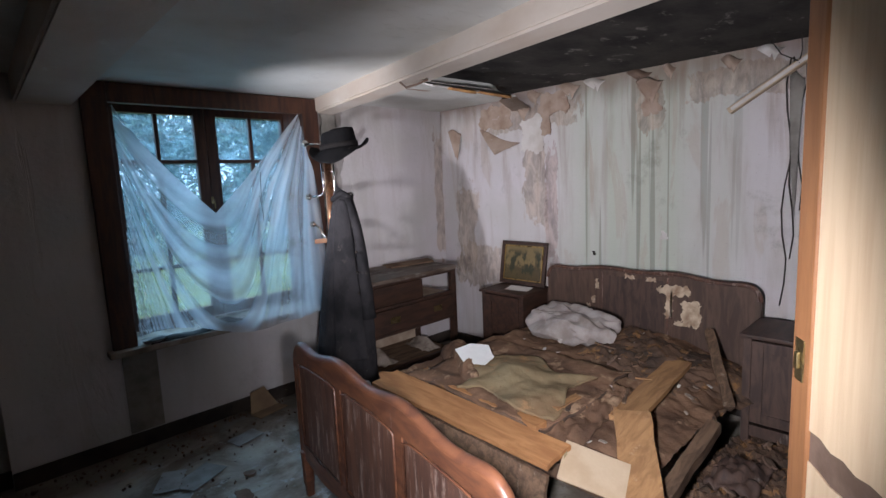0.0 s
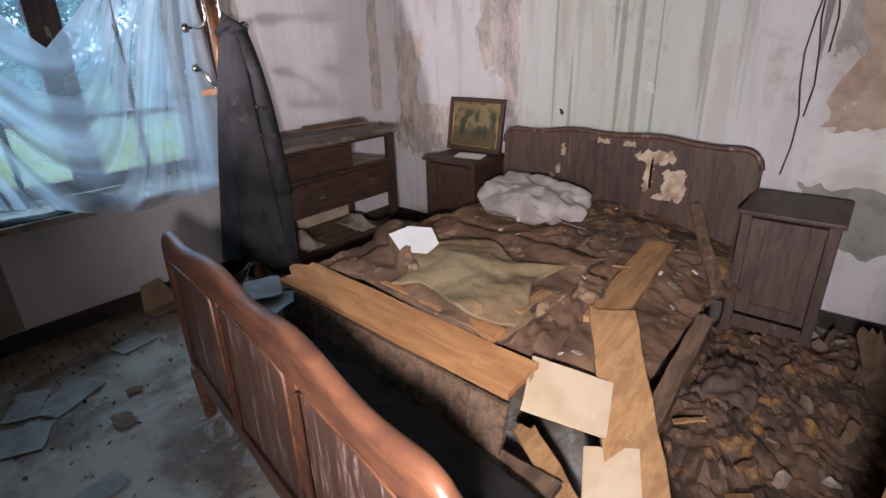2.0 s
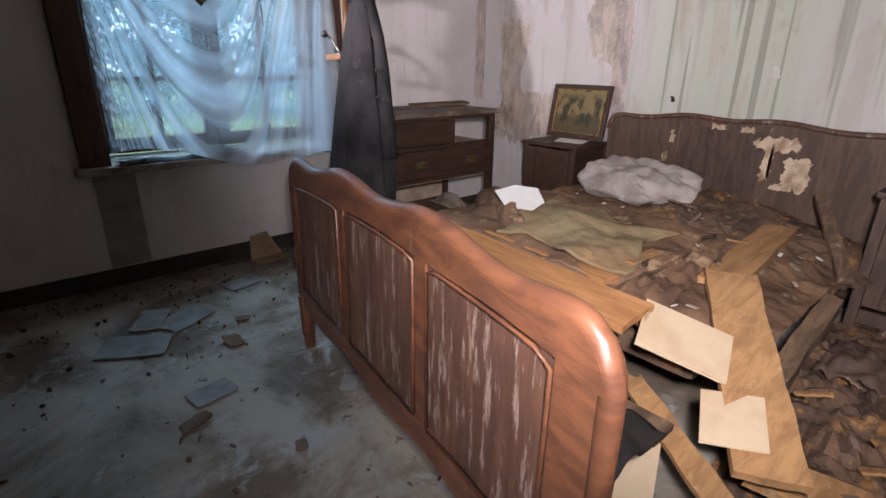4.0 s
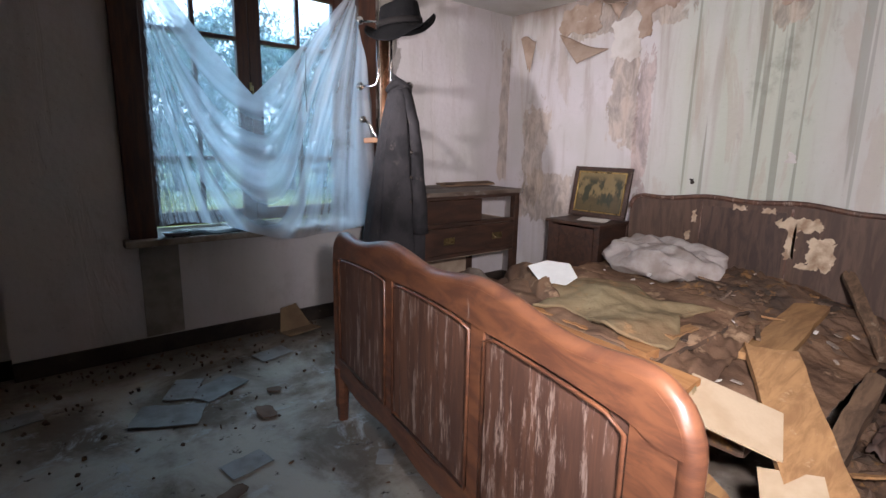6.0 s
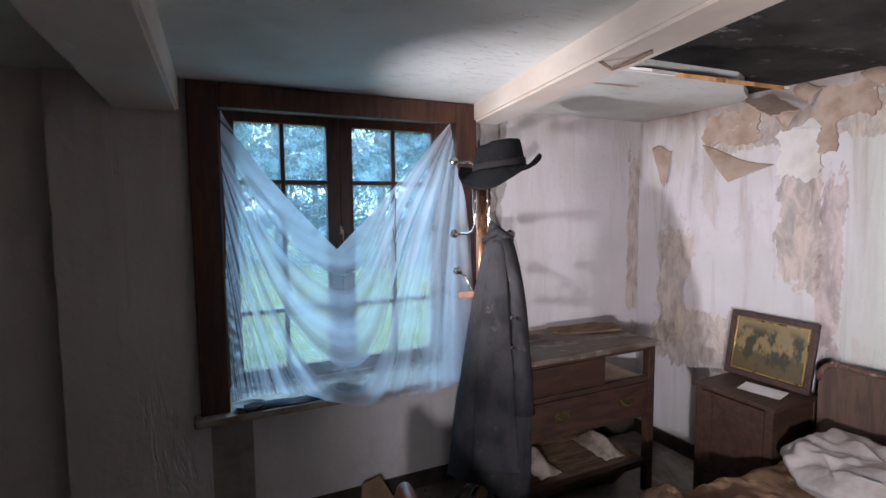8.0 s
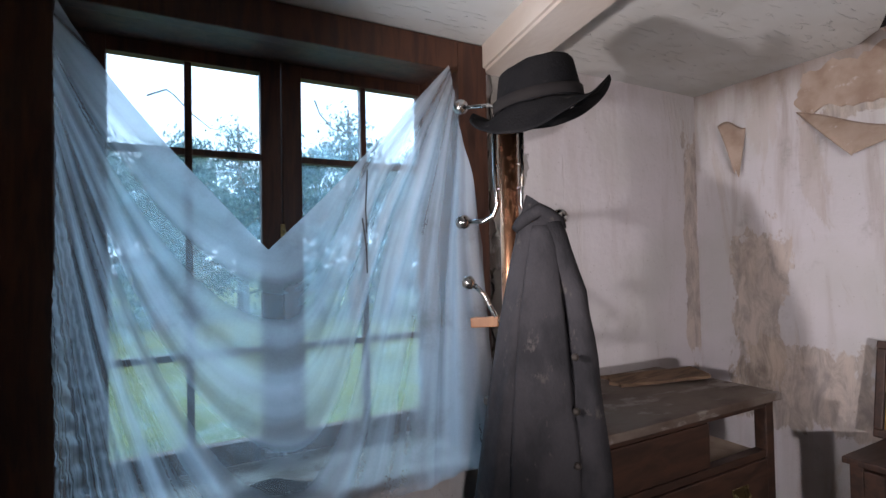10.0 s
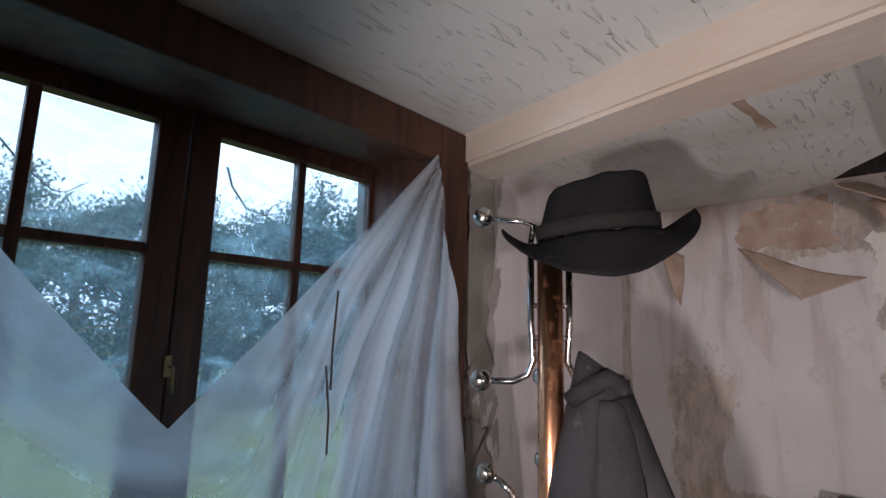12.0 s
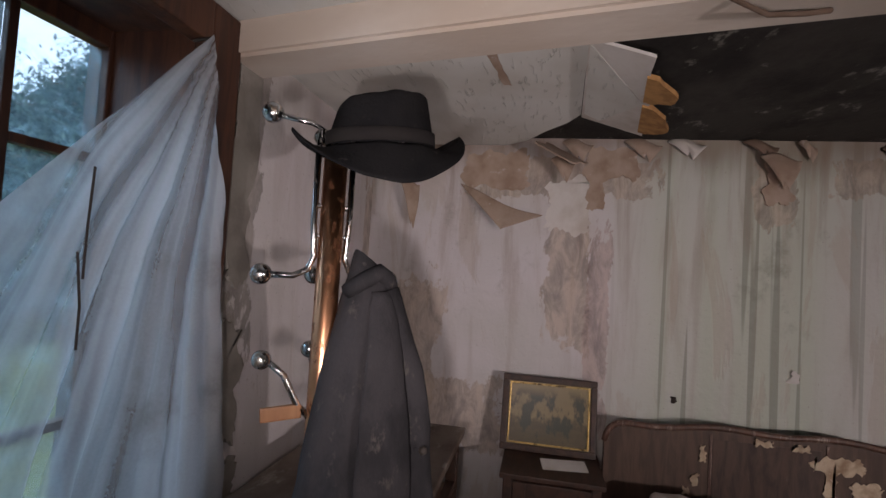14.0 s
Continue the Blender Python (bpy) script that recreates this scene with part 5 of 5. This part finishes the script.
# ---- torn paper and plaster ----
EAST = Matrix(((0, 0, -1, 0), (-1, 0, 0, 0), (0, 1, 0, 0), (0, 0, 0, 1)))      # local x runs south, y up, z into the room
NORTH = Matrix(((1, 0, 0, 0), (0, 0, -1, WALL), (0, 1, 0, 0), (0, 0, 0, 1)))   # local x runs east, y up


def scraps():
    rnd = random.Random(33)
    count = [0]

    def patch(face, x, z, w, h, mat, label, amp=0.5):
        count[0] += 1
        proud = 0.0011 * count[0]
        tagged(part("torn_wallpaper", slab(ragged(w, h, rnd, 16, amp), face @ pose(x, z, 0), 0.002 + proud), mat), label, "wallpaper", "torn wallpaper", "structure")

    tan, pale, dark = "brown patch where the wallpaper is torn off", "pale scrap of wallpaper still on the wall", "dark bare patch on the wall"
    for x, z, w, h, mat in ((3.06, 1.24, 0.40, 0.58, "torn_paper"), (3.05, 0.58, 0.5, 0.34, "stain_band"), (3.06, 0.84, 0.46, 0.26, "torn_white"), (1.0, 1.90, 0.24, 0.28, "torn_white"), (0.62, 2.07, 0.34, 0.20, "torn_paper"), (1.2, 2.12, 0.26, 0.16, "torn_paper"), (1.12, 1.98, 0.10, 0.20, "torn_paper"), (1.95, 2.05, 0.12, 0.22, "torn_paper")):
        patch(EAST, x, z, w, h, mat, pale if mat == "torn_white" else tan, 0.35)
    for x, z, w, h in ((-1.235, 1.80, 0.15, 0.70), (-1.245, 1.14, 0.15, 0.36), (-1.22, 0.78, 0.13, 0.22)):
        patch(NORTH, x, z, w, h, "stain_band", dark, 0.4)
    # curled flaps
    def flap(at, w, h, turn, tip, mat, label, name="hanging_flap"):
        m = pose(*at, 0, 0, turn)
        def fn(u, v):
            wide = w * (1 - v * 0.85)
            return m @ Vector(((u - 0.5) * wide + 0.10 * w * v, -tip * v * v - 0.02 * math.sin(4 * v), -h * v + 0.02 * math.sin(5 * u)))
        tagged(part(name, sheet(fn, 10, 14, 0.003), mat, smooth=True), label, "torn paper", "hanging flaps")

    def curl(u, v):
        """A triangle of paper, torn along its top edge, whose tip has folded down off the wall."""
        y, z = -0.43 - 0.435 * u, 1.985 - 0.15 * u
        k = v * (1 - abs(u - 0.5) * 0.15)
        return (-0.006 - 0.075 * math.sin(1.5 * k) - 0.004 * math.sin(9 * u) * v, y + (-0.66 - y) * k, z + (1.755 - z) * k + 0.012 * math.sin(6 * u + 1) * (1 - v))

    tagged(part("hanging_flap", sheet(curl, 22, 14, 0.003), "torn_paper", smooth=True), "triangular brown flap of torn wallpaper", "torn paper", "hanging flaps")
    flap((-0.04, -0.16, 2.0), 0.12, 0.24, -50, 0.05, "torn_paper", "brown torn wallpaper hanging in the corner")
    flap((-0.06, -0.95, 2.12), 0.12, 0.10, -85, 0.05, "torn_paper", "brown torn wallpaper curling from the wall")
    flap((-0.04, -1.95, 2.16), 0.18, 0.14, -90, 0.03, "torn_paper", "brown curled wallpaper at the ceiling edge")
    flap((-0.03, -2.77, 2.05), 0.07, 0.75, -90, -0.0, "stain_band", "long dark strip of hanging wallpaper")
    for k in range(8):
        y = -1.1 - 0.26 * k + rnd.uniform(-0.12, 0.12)
        flap((-0.012, y, 2.235 - rnd.uniform(0, 0.03)), rnd.uniform(0.05, 0.2), rnd.uniform(0.04, 0.10), -90 + rnd.uniform(-8, 8), rnd.uniform(0.01, 0.05), ("torn_paper", "torn_paper", "torn_white", "bare_door")[k % 4], "small curl of torn wallpaper at the ceiling edge")
    # broken ceiling boards
    b = thing("ceiling_board", (-0.95, -1.0, 2.1), "broken white ceiling board hanging down with a torn orange core", "board")
    def on_board(along, down, below=0.0):
        """A place on the hanging board: along from the beam to the wall, down from its hinge to its torn edge."""
        return Vector((-1.235 + 0.70 * along, -0.972 - 0.03 * along - (0.175 + 0.06 * along) * down, 2.20 - 0.055 * down - 0.02 * along * down - below))

    def board_piece(name, outline, mat, below, thick, label=""):
        bm = bmesh.new()
        lo = [bm.verts.new(on_board(p, q, below + thick)) for p, q in outline]
        hi = [bm.verts.new(on_board(p, q, below)) for p, q in outline]
        bm.faces.new(lo), bm.faces.new(hi[::-1])
        for i in range(len(lo)):
            j = (i + 1) % len(lo)
            bm.faces.new((lo[i], lo[j], hi[j], hi[i]))
        part(name, bm, mat, b, label)

    jag = [(1 - k / 12, 1 + rnd.uniform(-0.05, 0.05)) for k in range(13)]
    board_piece("sheet", [(0, 0), (1, 0)] + jag, "torn_white", 0.0, 0.010)
    board_piece("folded_sheet", [(0.02, 0.02), (0.50, 0.93), (0.94, 0.30), (0.9, 0.04)], "ceiling", 0.012, 0.004, "grey paper face peeled and folded over")
    for lo_s, hi_s, reach in ((0.18, 0.46, 1.42), (0.52, 0.92, 1.38)):
        n = 9
        o = [(lo_s + (hi_s - lo_s) * k / n, 1 + (reach - 1) * math.sin(math.pi * (k + 0.6) / (n + 1.2)) + rnd.uniform(-0.05, 0.05)) for k in range(n + 1)]
        board_piece("torn_core", [(hi_s, 0.93), (lo_s, 0.93)] + o, "insulation", 0.002, 0.016, "torn orange fibrous core")
    tagged(part("ceiling_board", slab(ragged(0.22, 0.17, rnd, 14, 0.3), pose(-0.16, -0.93, 2.13, -14, -30, 70), 0.006), "torn_paper"), "hanging scrap of broken ceiling board", "board", "broken ceiling boards")
    for x, y, w, h, turn in ((-1.03, -0.70, 0.34, 0.035, -8), (-1.16, -0.63, 0.06, 0.14, 12)):
        tagged(part("torn_ceiling_paper", slab(ragged(w, h, rnd, 8, 0.45), pose(x, y, 2.2035, 0, 1, turn), 0.0015), "torn_paper"), "brown torn strip of ceiling paper", "torn paper", "torn ceiling paper", "structure")
    # fallen batten on wires
    t = thing("hanging_batten", (-0.1, -2.7, 2.0), "pale wooden batten hanging askew from the ceiling on wires", "batten")
    d = Vector((0, -0.49, 0.307))
    m = Matrix.Translation((-0.13, -2.466, 1.885)) @ d.to_track_quat("X", "Z").to_matrix().to_4x4()
    part("batten", boxed(0, d.length + 0.1, -0.025, 0.025, -0.015, 0.02, bevel=0.004, m=m), "card", t)
    part("cover_strip", boxed(0.02, d.length, -0.032, -0.0255, -0.008, 0.010, m=m), "torn_white", t)
    part("wire", tube(bmesh.new(), [(-0.13, -2.80, 2.24), (-0.15, -2.81, 2.16), (-0.16, -2.80, 2.09)], 0.003, 6), "wire", t)
    part("wire", tube(bmesh.new(), [(-0.13, -2.66, 2.24), (-0.17, -2.72, 2.15), (-0.16, -2.80, 2.10)], 0.003, 6), "wire", t)
    for k in range(3):
        y = -2.735 - 0.03 * k
        pts = [(-0.02 - 0.01 * math.sin(3 * j + k), y + 0.018 * math.sin(1.3 * j + 2 * k), 2.15 - 0.14 * j) for j in range(11 - 2 * k)]
        tagged(part("loose_cable", tube(bmesh.new(), pts, 0.004, 6), "wire", smooth=True), "black cable hanging loose on the wall", "cable", "loose cables")
    pts = [(-1.555, -1.16, 2.22), (-1.56, -1.22, 2.12), (-1.57, -1.29, 2.075), (-1.56, -1.36, 2.08), (-1.53, -1.42, 2.10)]
    tagged(part("loose_cable", tube(bmesh.new(), pts, 0.006, 6), "bare_door", smooth=True), "brown curl of old cable on the beam", "cable", "loose cables")
    tagged(part("ceiling_conduit", tube(bmesh.new(), [(-4.0, 0.1, 2.2), (-3.45, -1.6, 2.2), (-3.3, -2.6, 2.2)], 0.010, 8), "torn_white"), "thin white conduit across the ceiling", "conduit", kind="structure")
    for y, z, s in ((-2.049, 1.128, 0.05), (-1.53, 0.98, 0.03)):
        tagged(part("wall_scrap", slab(ragged(s, s * 1.3, rnd, 4, 0.5), EAST @ pose(-y, z, 0.004, 20), 0.004), "torn_white" if s > 0.04 else "wire"), "small torn scrap nailed on the wall", "scrap")


scraps()


# ---- outside ----
def cloud_material():
    n = Nodes("white_cloud", 1.0, 0, 0.0)
    n.colour((0.0, 0.0, 0.0))
    n.link(n.mix(n.noise(n.scaled(1, 1, 2.5), 0.03, 5), (0.42, 0.70, 1.0), (0.66, 0.86, 1.0)), n.bsdf.inputs["Emission Color"])
    n.bsdf.inputs["Emission Strength"].default_value = 1.4
    return n.mat


M["cloud"] = cloud_material()


def outside():
    clouds = sheet(lambda u, v: (-2 + 95 * math.cos(math.pi * (0.08 + 0.84 * u)), 95 * math.sin(math.pi * (0.08 + 0.84 * u)), -2 + 75 * v), 40, 8)
    tagged(part("backdrop", clouds, "cloud", smooth=True), "white overcast sky beyond the trees", "sky", kind="structure")
    bm = bmesh.new()
    bmesh.ops.create_circle(bm, cap_ends=True, segments=48, radius=900, matrix=Matrix.Translation((0, 0, -0.45)))
    tagged(part("ground", bm, "grass"), "green lawn outside the window", "ground", kind="structure")
    rnd = random.Random(8)

    def tree(h, spread, seed, conifer):
        r = random.Random(seed)
        t = thing("tree", (0, 0, -0.45), "leafy tree beyond the lawn, tinted blue for haze", "tree", "trees outside")
        trunk = bmesh.new()
        tube(trunk, [(0, 0, -0.45), (0.1, 0.05, h * 0.4), (0.05, -0.1, h * 0.95)], 0.22, 8, 0.03)
        tips = []
        for k in range(32):
            z = h * r.uniform(0.02, 0.92)
            reach = spread * ((1 - z / h) * 1.1 + 0.12 if conifer else math.sin(math.pi * min(0.97, 0.1 + z / h)) ** 0.7) * r.uniform(0.6, 1.1)
            a = r.uniform(0, 6.283)
            e = (reach * math.cos(a), reach * math.sin(a), z + reach * (0.05 if conifer else 0.45))
            tube(trunk, [(0, 0, z), (e[0] * 0.5, e[1] * 0.5, z + reach * 0.12), e], 0.045, 5, 0.01)
            tips.append(e)
        part("trunk", trunk, "bark", t)
        vs, fs = [], []
        for e in tips:
            for _ in range(240):
                q = r.uniform(0.25, 1.1)
                c = Vector((e[0] * q, e[1] * q, e[2] - (1 - q) * 0.2)) + Vector((r.gauss(0, 0.32), r.gauss(0, 0.32), r.gauss(0, 0.28)))
                a = Euler((r.uniform(0, 6), r.uniform(0, 6), r.uniform(0, 6))).to_matrix()
                s = r.uniform(0.035, 0.10)
                i = len(vs)
                vs += [c + a @ Vector(p) * s for p in ((-1, 0, 0), (0, -0.45, 0.1), (1, 0, 0), (0, 0.45, 0.1))]
                fs.append((i, i + 1, i + 2, i + 3))
        me = bpy.data.meshes.new("crown")
        me.from_pydata([tuple(v) for v in vs], [], fs)
        me.materials.append(M["leaf"])
        ob = new("crown", me)
        ob.parent = t
        ob.matrix_parent_inverse = t.matrix_basis.inverted()
        return t

    kinds = [tree(6.5, 2.2, 1, True), tree(5.2, 2.4, 2, False), tree(4.6, 2.2, 5, False)]
    spots = [(6.6, 9.2), (-1.8, 16.0), (-6.0, 15.5)]
    for t, (x, y) in zip(kinds, spots):
        t.matrix_basis = pose(x, y, -0.45)
    for i in range(34):
        a = math.radians(35 + 110 * i / 33)
        d = rnd.uniform(14, 20)
        copy_thing(kinds[i % 3], pose(-2 + d * math.cos(a) * 1.3, d * math.sin(a), -0.45, 0, 0, rnd.uniform(0, 360)))
    for x, y in ((7.4, 10.0), (8.6, 12.5), (-8.5, 12), (6.4, 12.5)):
        copy_thing(kinds[(int(y)) % 3], pose(x, y, -0.45, 0, 0, x * 50))
    for k, (x, z) in enumerate(((-2.5, 2.0), (-2.25, 1.72), (-1.9, 2.02), (-1.75, 1.74))):
        pts = [(x + 0.05 * j + 0.015 * math.sin(2 * j + k), 0.50 + 0.012 * j, z + 0.05 * math.sin(1.1 * j + k) - 0.01 * j) for j in range(7)]
        tagged(part("vine_stem", tube(bmesh.new(), pts, 0.004, 5, 0.001), "bark", smooth=True), "thin bare vine stem outside the window", "vine", "vine stems")


outside()
